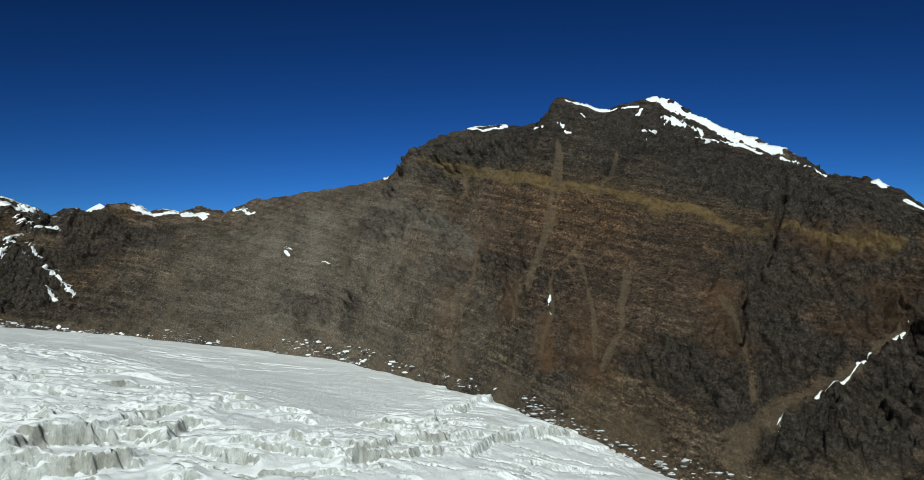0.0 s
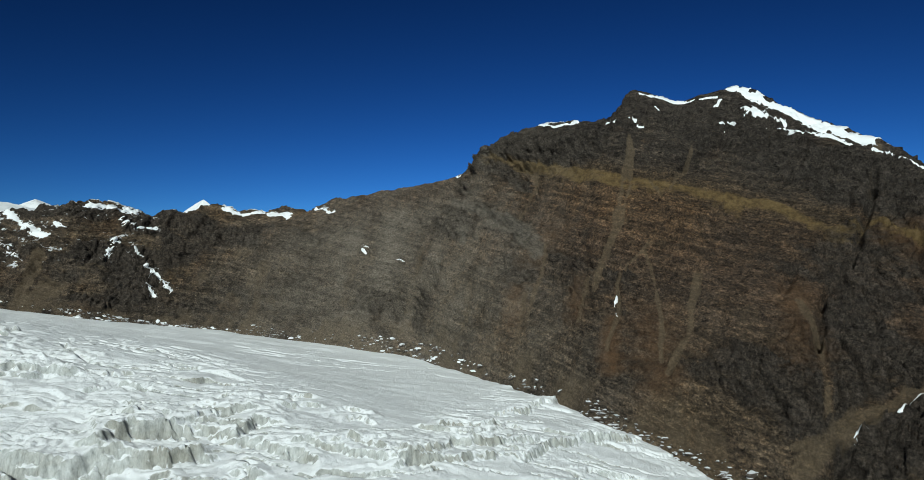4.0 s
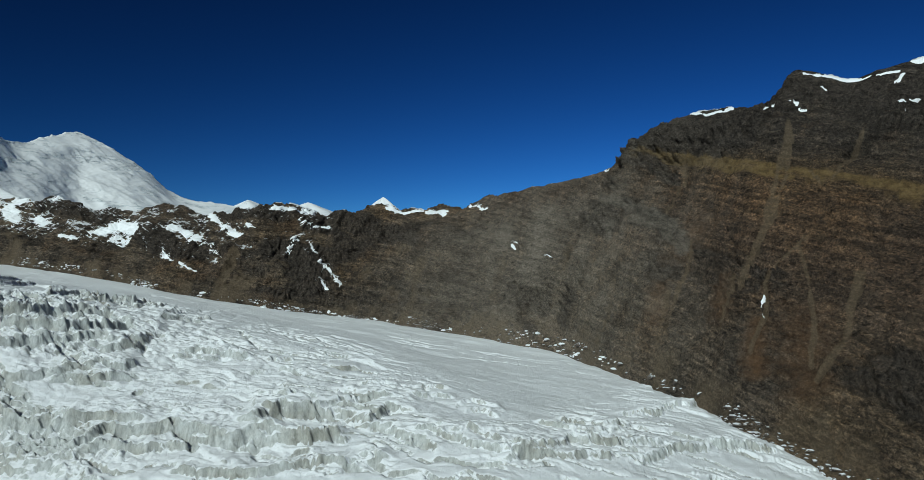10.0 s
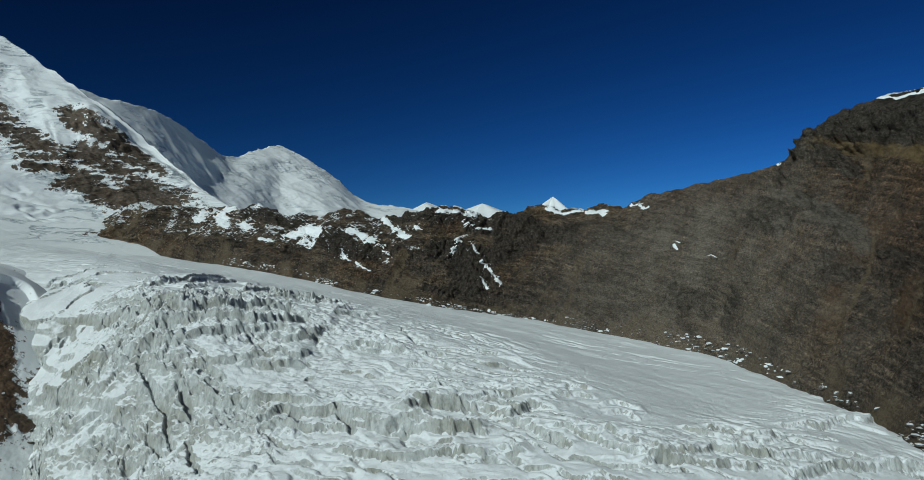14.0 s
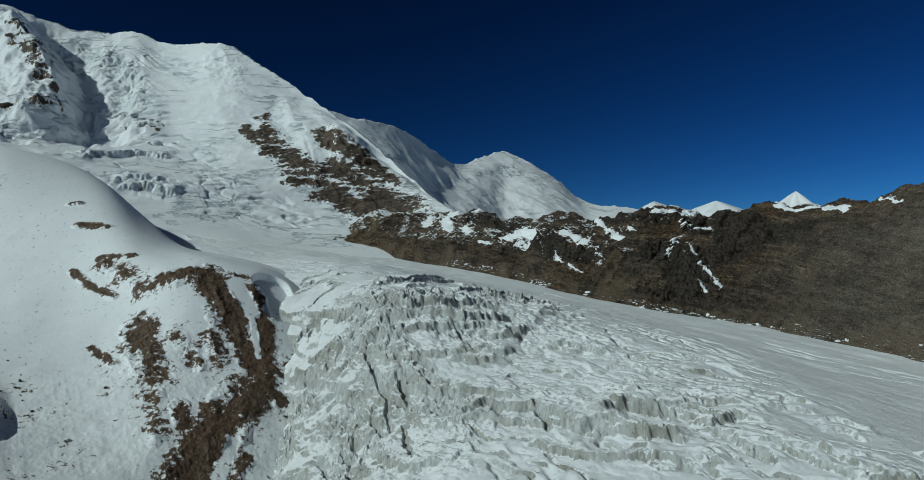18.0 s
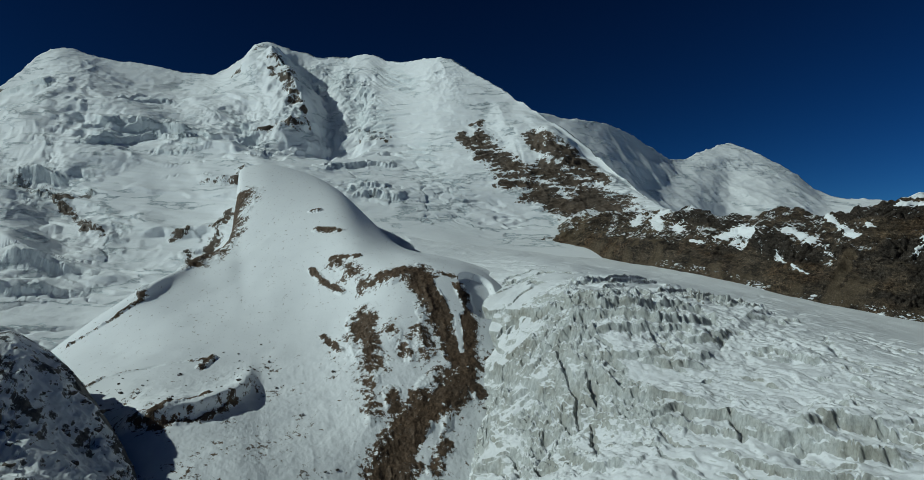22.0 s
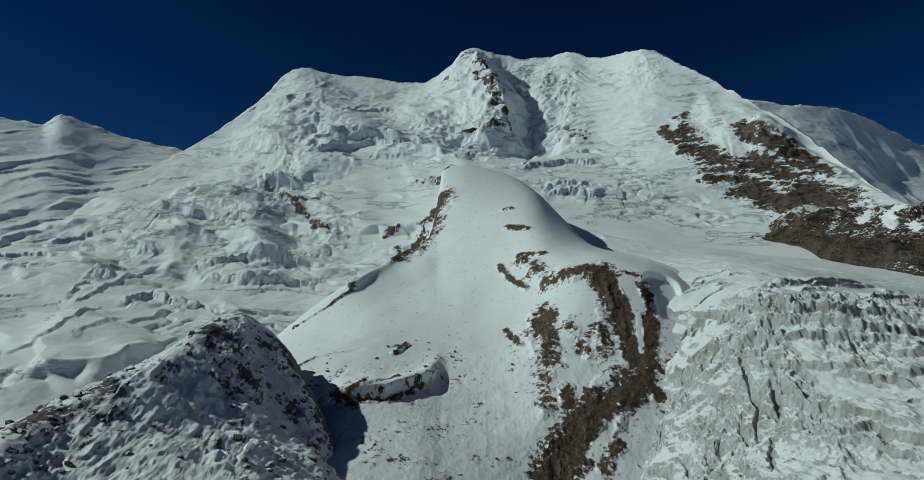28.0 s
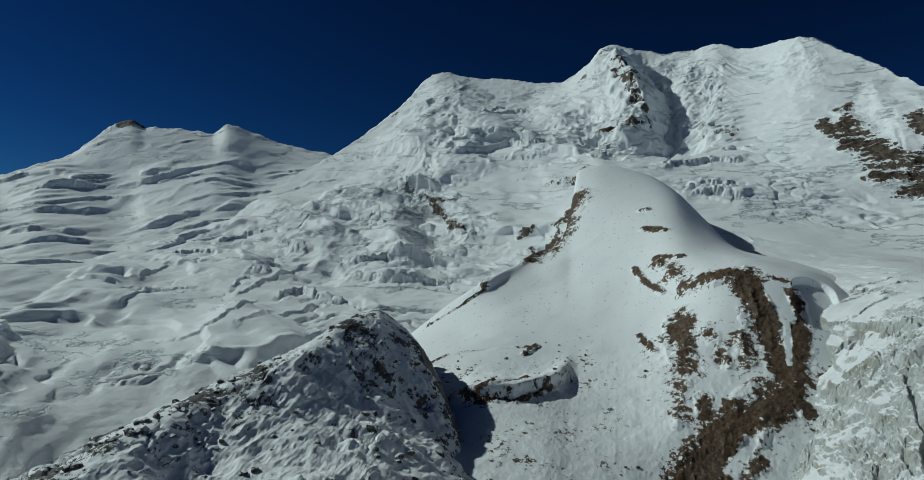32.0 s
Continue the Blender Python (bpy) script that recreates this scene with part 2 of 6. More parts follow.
# ---- materials ----
class Nodes:
    """A node material in the making."""

    def __init__(self, name):
        self.material = bpy.data.materials.new(name)
        self.material.use_nodes = True
        self.tree = self.material.node_tree
        self.shader = self.tree.nodes["Principled BSDF"]
        self.place = self.add("ShaderNodeNewGeometry").outputs["Position"]

    def add(self, kind, **settings):
        node = self.tree.nodes.new(kind)
        for key, value in settings.items():
            node.inputs[key.replace("_", " ")].default_value = value
        return node

    def link(self, a, b):
        self.tree.links.new(a, b)

    def noise(self, size, detail=6.0, rough=0.6, stretch=(1, 1, 1), place=None):
        """Noise in 0..1 with features of size metres."""
        m = self.add("ShaderNodeMapping")
        m.inputs["Scale"].default_value = [k / size for k in stretch]
        self.link(place or self.place, m.inputs["Vector"])
        n = self.add("ShaderNodeTexNoise", Scale=1.0, Detail=detail, Roughness=rough)
        self.link(m.outputs["Vector"], n.inputs["Vector"])
        return n.outputs["Fac"]

    def ramp(self, value, *stops):
        r = self.add("ShaderNodeValToRGB")
        while len(r.color_ramp.elements) < len(stops):
            r.color_ramp.elements.new(0.5)
        for e, (at, colour) in zip(r.color_ramp.elements, stops):
            e.position = at
            e.color = (*colour, 1) if len(colour) == 3 else (colour[0],) * 3 + (1,)
        self.link(value, r.inputs["Fac"])
        return r.outputs["Color"]

    def mix(self, factor, a, b, how="MIX"):
        m = self.add("ShaderNodeMix")
        m.data_type, m.blend_type = "RGBA", how
        for value, port in ((factor, 0), (a, 6), (b, 7)):
            if isinstance(value, (int, float)):
                m.inputs[port].default_value = value
            elif isinstance(value, tuple):
                m.inputs[port].default_value = (*value, 1)
            else:
                self.link(value, m.inputs[port])
        return m.outputs[2]

    def sum(self, a, b, how="ADD"):
        m = self.add("ShaderNodeMath")
        m.operation = how
        for value, port in ((a, 0), (b, 1)):
            if isinstance(value, (int, float)):
                m.inputs[port].default_value = value
            else:
                self.link(value, m.inputs[port])
        return m.outputs[0]

    def field(self, name):
        a = self.add("ShaderNodeAttribute")
        a.attribute_name = name
        return a.outputs["Fac"]

    def bump(self, *layers):
        """layers: (height, metres)."""
        last = None
        for height, far in layers:
            b = self.add("ShaderNodeBump", Strength=1.0, Distance=far)
            self.link(height, b.inputs["Height"])
            if last:
                self.link(last, b.inputs["Normal"])
            last = b.outputs["Normal"]
        return last

    def finish(self, colour, rough, normal=None, specular=0.3):
        for value, port in ((colour, "Base Color"), (rough, "Roughness")):
            if isinstance(value, (int, float)):
                self.shader.inputs[port].default_value = value
            elif isinstance(value, tuple):
                self.shader.inputs[port].default_value = (*value, 1)
            else:
                self.link(value, self.shader.inputs[port])
        self.shader.inputs["Specular IOR Level"].default_value = specular
        if normal:
            self.link(normal, self.shader.inputs["Normal"])
        return self.material


def snow_colour(n):
    return n.mix(n.noise(40, 5), (0.85, 0.87, 0.90), (0.91, 0.93, 0.94))


def snow_material(name, grain=6.0, relief=0.5):
    n = Nodes(name)
    return n.finish(snow_colour(n), 0.55, n.bump((n.noise(grain, 8, 0.65), relief), (n.noise(grain * 6, 4), relief * 3)), 0.2)


def rock_colour(n):
    """Brown weathered rock in tilted beds, some ochre and rusty."""
    split = n.add("ShaderNodeSeparateXYZ")
    n.link(n.place, split.inputs[0])
    level = n.sum(n.sum(split.outputs["Z"], n.sum(split.outputs["X"], 0.2, "MULTIPLY")), n.sum(split.outputs["Y"], -0.13, "MULTIPLY"))
    warped = n.sum(level, n.sum(n.sum(n.noise(110, 4), 0.5, "SUBTRACT"), 14.0, "MULTIPLY"))
    warped = n.sum(warped, n.sum(n.sum(n.noise(14, 6, 0.7), 0.5, "SUBTRACT"), 12.0, "MULTIPLY"))
    m = n.add("ShaderNodeMapRange")
    m.inputs["From Min"].default_value, m.inputs["From Max"].default_value = -75, 245
    n.link(warped, m.inputs["Value"])
    beds = n.ramp(m.outputs["Result"], (0.0, (0.100, 0.086, 0.070)), (0.30, (0.112, 0.091, 0.070)), (0.48, (0.112, 0.080, 0.058)), (0.58, (0.118, 0.080, 0.050)),
                  (0.625, (0.120, 0.086, 0.050)), (0.655, (0.090, 0.072, 0.054)), (0.69, (0.070, 0.060, 0.050)), (0.80, (0.064, 0.057, 0.051)), (1.0, (0.078, 0.070, 0.064)))
    fine = n.add("ShaderNodeCombineXYZ")
    n.link(n.sum(level, 0.55, "MULTIPLY"), fine.inputs["Z"])
    n.link(n.sum(split.outputs["X"], 0.05, "MULTIPLY"), fine.inputs["X"])
    thin = n.noise(2.2, 5, 0.7, place=fine.outputs[0])
    beds = n.mix(0.62, beds, n.ramp(thin, (0.42, (0.38,)), (0.5, (1,)), (0.58, (1.75,))), "MULTIPLY")
    rust = n.ramp(n.noise(55, 7, 0.7), (0.52, (0,)), (0.70, (0.5,)))
    beds = n.mix(rust, beds, (0.140, 0.088, 0.050))
    beds = n.mix(1.0, beds, (0.84, 0.81, 0.78), "MULTIPLY")
    blotch = n.ramp(n.noise(30, 9, 0.75), (0.34, (0.55, 0.54, 0.54)), (0.5, (1, 1, 1)), (0.66, (1.45, 1.38, 1.25)))
    wide = n.ramp(n.noise(130, 4, 0.6), (0.38, (0.72, 0.74, 0.78)), (0.5, (1, 1, 1)), (0.62, (1.22, 1.15, 1.02)))
    beds = n.mix(0.9, beds, wide, "MULTIPLY")
    grain = n.add("ShaderNodeCombineXYZ")
    wobble = n.sum(n.sum(n.noise(7, 5, 0.7), 0.5, "SUBTRACT"), 4.5, "MULTIPLY")
    n.link(n.sum(n.sum(split.outputs["X"], wobble), 0.22, "MULTIPLY"), grain.inputs["X"])
    n.link(n.sum(n.sum(level, wobble), 0.5, "MULTIPLY"), grain.inputs["Z"])
    n.link(n.sum(split.outputs["Y"], 0.10, "MULTIPLY"), grain.inputs["Y"])
    joints = n.add("ShaderNodeTexVoronoi", Scale=1.0)
    joints.feature = "DISTANCE_TO_EDGE"
    n.link(grain.outputs[0], joints.inputs["Vector"])
    beds = n.mix(0.75, beds, blotch, "MULTIPLY")
    for scale, strength in ((1.0, 0.55), (2.6, 0.7)):
        block = n.add("ShaderNodeTexVoronoi", Scale=scale)
        n.link(grain.outputs[0], block.inputs["Vector"])
        beds = n.mix(strength, beds, n.ramp(block.outputs["Color"], (0.15, (0.50, 0.50, 0.51)), (0.5, (1, 1, 1)), (0.85, (1.60, 1.52, 1.42))), "MULTIPLY")
    return beds, thin, joints.outputs["Distance"]


def massif_material():
    n = Nodes("layered_brown_rock")
    rock, thin, joints = rock_colour(n)
    grit = n.noise(3.0, 9, 0.75)
    dark = n.mix(n.noise(9, 8, 0.7), (0.036, 0.033, 0.031), (0.105, 0.086, 0.070))
    rock = n.mix(n.sum(n.field("crag"), 0.85, "MULTIPLY"), rock, dark)
    # joints, their edges darkened in colour for the shadow under small overhangs
    joint_shade = n.ramp(joints, (0.0, (0.45,)), (0.08, (0.97,)), (0.35, (1.1,)))
    rock = n.mix(n.sum(n.field("crag"), 0.35, "MULTIPLY"), rock, joint_shade, "MULTIPLY")
    # dark specks paint in the shade of small hollows in the rock
    pit_shade = n.ramp(n.noise(6, 10, 0.8, (1, 1, 1.7)), (0.38, (0.18,)), (0.46, (0.95,)), (0.62, (1.25,)))
    rock = n.mix(0.95, rock, pit_shade, "MULTIPLY")
    sand = n.noise(1.3, 8, 0.8)
    rock = n.mix(0.65, rock, n.ramp(sand, (0.40, (0.25,)), (0.5, (1,)), (0.60, (2.2,))), "MULTIPLY")
    rock = n.mix(0.6, rock, n.ramp(grit, (0.38, (0.5,)), (0.5, (1,)), (0.62, (1.5,))), "MULTIPLY")
    # pale scree tone, mixed in to paint dust haze onto the wall
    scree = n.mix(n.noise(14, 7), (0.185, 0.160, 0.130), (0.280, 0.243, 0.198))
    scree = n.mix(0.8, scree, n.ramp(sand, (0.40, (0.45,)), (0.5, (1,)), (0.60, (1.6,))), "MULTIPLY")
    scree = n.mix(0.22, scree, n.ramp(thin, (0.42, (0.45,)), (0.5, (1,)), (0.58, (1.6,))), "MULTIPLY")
    scree = n.mix(0.55, scree, pit_shade, "MULTIPLY")
    sandy = n.mix(n.noise(9, 8, 0.7), (0.130, 0.097, 0.063), (0.235, 0.182, 0.122))
    sandy = n.mix(0.6, sandy, n.ramp(sand, (0.38, (0.6,)), (0.5, (1,)), (0.62, (1.4,))), "MULTIPLY")
    ragged = n.sum(n.sum(n.noise(16, 9, 0.75, (1, 1, 0.4)), 0.5, "SUBTRACT"), 1.3, "MULTIPLY")
    torn = n.sum(n.sum(n.noise(9, 9, 0.75, (0.6, 0.6, 1.6)), 0.5, "SUBTRACT"), 1.5, "MULTIPLY")
    ochre = n.mix(n.noise(12, 8, 0.7), (0.140, 0.092, 0.042), (0.270, 0.190, 0.086))
    ochre = n.mix(0.7, ochre, n.ramp(grit, (0.38, (0.5,)), (0.5, (1,)), (0.62, (1.4,))), "MULTIPLY")
    rusty = n.mix(0.7, n.mix(n.noise(10, 8, 0.7), (0.125, 0.070, 0.038), (0.200, 0.115, 0.058)), n.ramp(grit, (0.38, (0.5,)), (0.5, (1,)), (0.62, (1.4,))), "MULTIPLY")
    slab = n.mix(n.noise(5, 8, 0.7), (0.130, 0.112, 0.092), (0.260, 0.228, 0.190))
    slab = n.mix(0.8, slab, n.ramp(joints, (0.0, (0.3,)), (0.10, (1,)), (0.35, (1.1,))), "MULTIPLY")
    rock = n.mix(n.ramp(n.sum(n.field("rust"), torn), (0.15, (0,)), (0.85, (0.75,))), rock, rusty)
    rock = n.mix(n.ramp(n.sum(n.field("ochre"), torn), (0.20, (0,)), (0.60, (0.9,))), rock, ochre)
    rock = n.mix(n.ramp(n.sum(n.field("slab"), torn), (0.25, (0,)), (0.60, (0.8,))), rock, slab)
    rock = n.mix(n.ramp(n.sum(n.field("haze_tint"), n.sum(ragged, 0.45, "MULTIPLY")), (0.05, (0,)), (0.80, (0.9,))), rock, scree)
    rock = n.mix(n.ramp(n.sum(n.field("scree"), ragged), (0.25, (0,)), (0.80, (0.66,))), rock, sandy)
    powder = n.ramp(n.sum(n.field("snow"), n.sum(n.noise(5, 8, 0.7), 0.5, "SUBTRACT")), (0.47, (0,)), (0.55, (1,)))
    colour = n.mix(powder, rock, snow_colour(n))
    return n.finish(colour, 0.9, n.bump((sand, 0.7), (grit, 1.4), (thin, 3.2), (n.noise(11, 9, 0.75, (1, 1, 1.8)), 5.0)), 0.15)


def mixed_material(name, brown=(0.115, 0.075, 0.045), dark=(0.055, 0.048, 0.042), patch=4.0, relief=0.6, ragged=1.0, creased=0.0):
    """Snow with rock that shows through where the field says so; creased: how deep thin crevasses cut it, in metres."""
    n = Nodes(name)
    grit = n.noise(patch * 0.5, 9, 0.75)
    rock = n.mix(n.noise(patch * 6, 6), brown, dark)
    rock = n.mix(0.8, rock, n.ramp(grit, (0.36, (0.35,)), (0.5, (1,)), (0.64, (1.75,))), "MULTIPLY")
    bare = n.ramp(n.sum(n.field("rock"), n.sum(n.sum(n.noise(patch, 10, 0.76), 0.5, "SUBTRACT"), ragged, "MULTIPLY")), (0.46, (0,)), (0.55, (1,)))
    colour = n.mix(bare, snow_colour(n), rock)
    blue = n.field("ice")
    ice = n.mix(n.noise(patch * 1.2, 7, 0.7), (0.55, 0.62, 0.64), (0.74, 0.78, 0.79))
    colour = n.mix(n.sum(blue, 0.7, "MULTIPLY"), colour, ice)
    layers = [(n.noise(patch * 0.8, 9, 0.7), relief), (n.noise(patch * 6, 5), relief * 2.5)]
    if creased:
        # thin crevasse lines, tinted a darker grey-blue than the snow and bumped
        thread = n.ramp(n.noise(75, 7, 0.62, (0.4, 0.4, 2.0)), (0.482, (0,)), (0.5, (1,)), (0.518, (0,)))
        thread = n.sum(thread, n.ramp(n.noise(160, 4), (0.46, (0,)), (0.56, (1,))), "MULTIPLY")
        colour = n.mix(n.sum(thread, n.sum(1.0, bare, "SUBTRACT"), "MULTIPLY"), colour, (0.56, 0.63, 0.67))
        layers += [(n.noise(16, 8, 0.7, (0.4, 0.4, 2.2)), creased), (n.sum(1.0, thread, "SUBTRACT"), creased)]
    return n.finish(colour, 0.65, n.bump(*layers), 0.2)


def glacier_material():
    n = Nodes("crevassed_glacier_ice")
    fluting = n.noise(1.7, 8, 0.74, (1, 1, 0.22))
    ice = n.ramp(fluting, (0.34, (0.31, 0.325, 0.315)), (0.5, (0.52, 0.54, 0.53)), (0.66, (0.70, 0.72, 0.71)))
    dirt = n.ramp(n.noise(22, 7, 0.7), (0.44, (1, 1, 1)), (0.66, (0.62, 0.59, 0.53)))
    ice = n.mix(1.0, ice, dirt, "MULTIPLY")
    bare = n.ramp(n.sum(n.field("ice"), n.sum(n.noise(3, 9, 0.78), 0.5, "SUBTRACT")), (0.34, (0,)), (0.72, (1,)))
    colour = n.mix(bare, snow_colour(n), ice)
    return n.finish(colour, 0.5, n.bump((fluting, 0.5), (n.noise(3.0, 9, 0.75), 0.45)), 0.3)


MASSIF = massif_material()
SNOW = snow_material("wind_packed_snow")
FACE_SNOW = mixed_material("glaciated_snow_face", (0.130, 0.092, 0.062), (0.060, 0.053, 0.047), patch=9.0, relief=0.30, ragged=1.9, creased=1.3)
SPUR_SNOW = mixed_material("snow_over_brown_scree", (0.135, 0.085, 0.050), (0.062, 0.048, 0.038), 4.0, 0.20, 2.7)
RIDGE_SNOW = mixed_material("powdered_moraine", (0.115, 0.108, 0.100), (0.070, 0.070, 0.071), 3.0, 0.35, 1.8)
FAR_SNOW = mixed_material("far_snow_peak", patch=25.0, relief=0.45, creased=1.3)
GLACIER = glacier_material()


# ---- the plan of the land ----
def run(rails, name, *points):
    """One rail of a landform: points along it, in metres."""
    rails[name] = points


def mark(marks, size, *points):
    """A line of points with its size: half its width, before it its height or strength if it has one."""
    marks.append((*size, points))


MASSIF_RAILS = {}
run(MASSIF_RAILS, 'crest', (-904, 545, 147), (-840, 588, 173), (-777, 624, 198), (-693, 655, 188), (-599, 676, 187), (-501, 677, 170), (-428, 682, 172), (-373, 692, 163), (-315, 703, 173), (-280, 738, 166), (-249, 750, 163), (-212, 758, 169), (-166, 771, 167), (-122, 775, 168), (-63, 765, 181), (-18, 748, 184), (37, 715, 188), (69, 702, 213), (115, 680, 227), (164, 650, 224), (187, 656, 248), (227, 659, 240), (266, 656, 250), (305, 622, 217), (337, 587, 190), (352, 561, 169), (373, 538, 160), (383, 516, 142), (382, 472, 120), (376, 430, 98))
run(MASSIF_RAILS, 'band', (-885, 537, 143), (-822, 579, 164), (-759, 614, 179), (-668, 639, 167), (-575, 658, 164), (-482, 660, 147), (-407, 660, 145), (-358, 674, 140), (-305, 690, 143), (-267, 717, 139), (-237, 728, 140), (-201, 735, 140), (-154, 741, 141), (-111, 742, 141), (-56, 733, 148), (-14, 724, 155), (39, 695, 163), (70, 681, 191), (113, 645, 188), (156, 601, 174), (173, 590, 168), (205, 581, 160), (236, 573, 153), (274, 556, 143), (307, 535, 135), (325, 519, 130), (343, 498, 121), (355, 481, 112), (359, 446, 95), (355, 409, 80))
run(MASSIF_RAILS, 'face', (-867, 530, 138), (-809, 573, 156), (-746, 607, 163), (-643, 623, 148), (-551, 639, 141), (-464, 644, 129), (-385, 639, 121), (-340, 654, 114), (-289, 670, 114), (-251, 691, 113), (-223, 701, 113), (-187, 708, 113), (-141, 709, 108), (-101, 709, 107), (-48, 702, 112), (-9, 694, 117), (41, 660, 120), (71, 636, 133), (110, 596, 122), (146, 542, 108), (161, 529, 100), (186, 513, 89), (210, 501, 82), (241, 484, 76), (272, 472, 77), (292, 469, 77), (313, 456, 74), (327, 446, 72), (332, 416, 63), (334, 388, 54))
run(MASSIF_RAILS, 'scree', (-853, 524, 134), (-795, 566, 147), (-733, 600, 151), (-622, 609, 131), (-531, 624, 123), (-445, 627, 110), (-368, 621, 99), (-324, 635, 93), (-274, 650, 90), (-237, 668, 84), (-207, 673, 81), (-173, 678, 78), (-129, 680, 73), (-91, 680, 73), (-40, 668, 73), (-3, 660, 73), (45, 615, 75), (72, 581, 72), (106, 546, 66), (140, 504, 59), (153, 492, 54), (175, 475, 46), (196, 460, 42), (221, 440, 38), (249, 432, 37), (266, 426, 38), (283, 415, 39), (296, 406, 39), (306, 386, 33), (309, 363, 30))
run(MASSIF_RAILS, 'foot', (-835, 516, 128), (-777, 558, 137), (-720, 593, 139), (-607, 600, 117), (-515, 612, 108), (-431, 615, 97), (-356, 609, 82), (-310, 620, 74), (-259, 630, 68), (-224, 647, 59), (-195, 652, 56), (-161, 654, 53), (-118, 650, 52), (-80, 644, 48), (-32, 634, 46), (2, 625, 44), (47, 585, 40), (72, 553, 34), (105, 521, 31), (136, 480, 27), (148, 466, 21), (167, 448, 14), (184, 428, 11), (207, 409, 7), (228, 396, 2), (240, 386, 1), (253, 373, 1), (262, 363, 0), (273, 349, 2), (278, 331, 1))
run(MASSIF_RAILS, 'root', (-822, 511, 94), (-764, 552, 103), (-708, 586, 105), (-595, 592, 83), (-504, 604, 74), (-421, 606, 63), (-346, 599, 48), (-301, 609, 40), (-250, 619, 34), (-217, 635, 25), (-188, 640, 22), (-155, 641, 19), (-113, 637, 18), (-76, 631, 14), (-29, 620, 12), (4, 611, 10), (48, 571, 6), (72, 539, 0), (104, 507, -3), (134, 466, -7), (145, 452, -13), (163, 435, -20), (179, 415, -23), (201, 396, -27), (221, 384, -32), (232, 374, -33), (245, 362, -33), (253, 352, -34), (264, 339, -32), (268, 321, -33))
SNOW_MOUNTAIN_RAILS = {}
run(SNOW_MOUNTAIN_RAILS, 'crest', (-674, -824, 89), (-902, -883, 111), (-1088, -817, 165), (-1371, -752, 272), (-1594, -644, 407), (-1782, -518, 577), (-1889, -408, 721), (-1872, -310, 698), (-1839, -158, 679), (-1756, -6, 645), (-1710, 65, 676), (-1665, 124, 709), (-1620, 229, 683), (-1562, 335, 662), (-1522, 377, 664), (-1469, 428, 634), (-1314, 528, 602), (-1252, 569, 563), (-1173, 618, 502), (-1033, 677, 403), (-921, 725, 313), (-795, 745, 226), (-707, 753, 184))
run(SNOW_MOUNTAIN_RAILS, 'upper', (-576, -712, 67), (-757, -744, 77), (-929, -695, 114), (-1112, -600, 175), (-1275, -499, 238), (-1376, -377, 319), (-1503, -301, 443), (-1492, -223, 449), (-1493, -103, 459), (-1487, 17, 474), (-1461, 78, 483), (-1432, 129, 492), (-1400, 221, 485), (-1363, 315, 477), (-1343, 354, 480), (-1321, 404, 482), (-1198, 499, 440), (-1151, 540, 424), (-1088, 589, 393), (-977, 653, 338), (-886, 706, 274), (-778, 734, 208), (-699, 747, 173))
run(SNOW_MOUNTAIN_RAILS, 'middle', (-477, -599, 43), (-613, -606, 46), (-770, -574, 70), (-896, -474, 107), (-1002, -375, 130), (-1140, -295, 181), (-1263, -234, 253), (-1248, -166, 272), (-1246, -64, 292), (-1258, 36, 333), (-1241, 88, 344), (-1232, 133, 356), (-1230, 214, 356), (-1224, 301, 356), (-1219, 338, 362), (-1212, 386, 368), (-1092, 473, 324), (-1055, 513, 313), (-1012, 563, 301), (-932, 633, 270), (-850, 688, 227), (-753, 718, 184), (-682, 736, 161))
run(SNOW_MOUNTAIN_RAILS, 'lower', (-384, -494, 27), (-504, -502, 24), (-611, -452, 34), (-723, -373, 59), (-865, -314, 81), (-941, -227, 110), (-1021, -168, 133), (-1034, -117, 145), (-1049, -33, 157), (-1088, 51, 216), (-1086, 96, 239), (-1082, 135, 262), (-1071, 208, 262), (-1055, 284, 261), (-1046, 315, 260), (-1034, 357, 259), (-975, 444, 232), (-954, 483, 229), (-927, 534, 224), (-877, 609, 210), (-806, 665, 187), (-727, 703, 166), (-666, 724, 148))
run(SNOW_MOUNTAIN_RAILS, 'bench', (-292, -388, 11), (-396, -399, 1), (-476, -349, 6), (-576, -288, 26), (-710, -245, 45), (-809, -182, 66), (-857, -124, 74), (-877, -82, 79), (-901, -10, 84), (-959, 62, 125), (-961, 102, 156), (-962, 137, 176), (-946, 203, 181), (-925, 270, 186), (-917, 298, 186), (-906, 335, 185), (-868, 417, 170), (-853, 454, 165), (-833, 501, 160), (-794, 573, 155), (-753, 637, 150), (-693, 682, 141), (-649, 713, 133))
run(SNOW_MOUNTAIN_RAILS, 'apron', (-213, -298, -1), (-287, -295, -12), (-357, -258, -14), (-438, -207, -3), (-545, -171, 5), (-619, -118, 25), (-664, -72, 21), (-682, -38, 27), (-703, 20, 34), (-759, 78, 47), (-781, 111, 63), (-792, 140, 80), (-781, 195, 107), (-766, 253, 125), (-773, 279, 129), (-778, 314, 134), (-742, 385, 134), (-743, 422, 133), (-738, 469, 131), (-711, 538, 128), (-691, 605, 128), (-659, 661, 121), (-629, 699, 118))
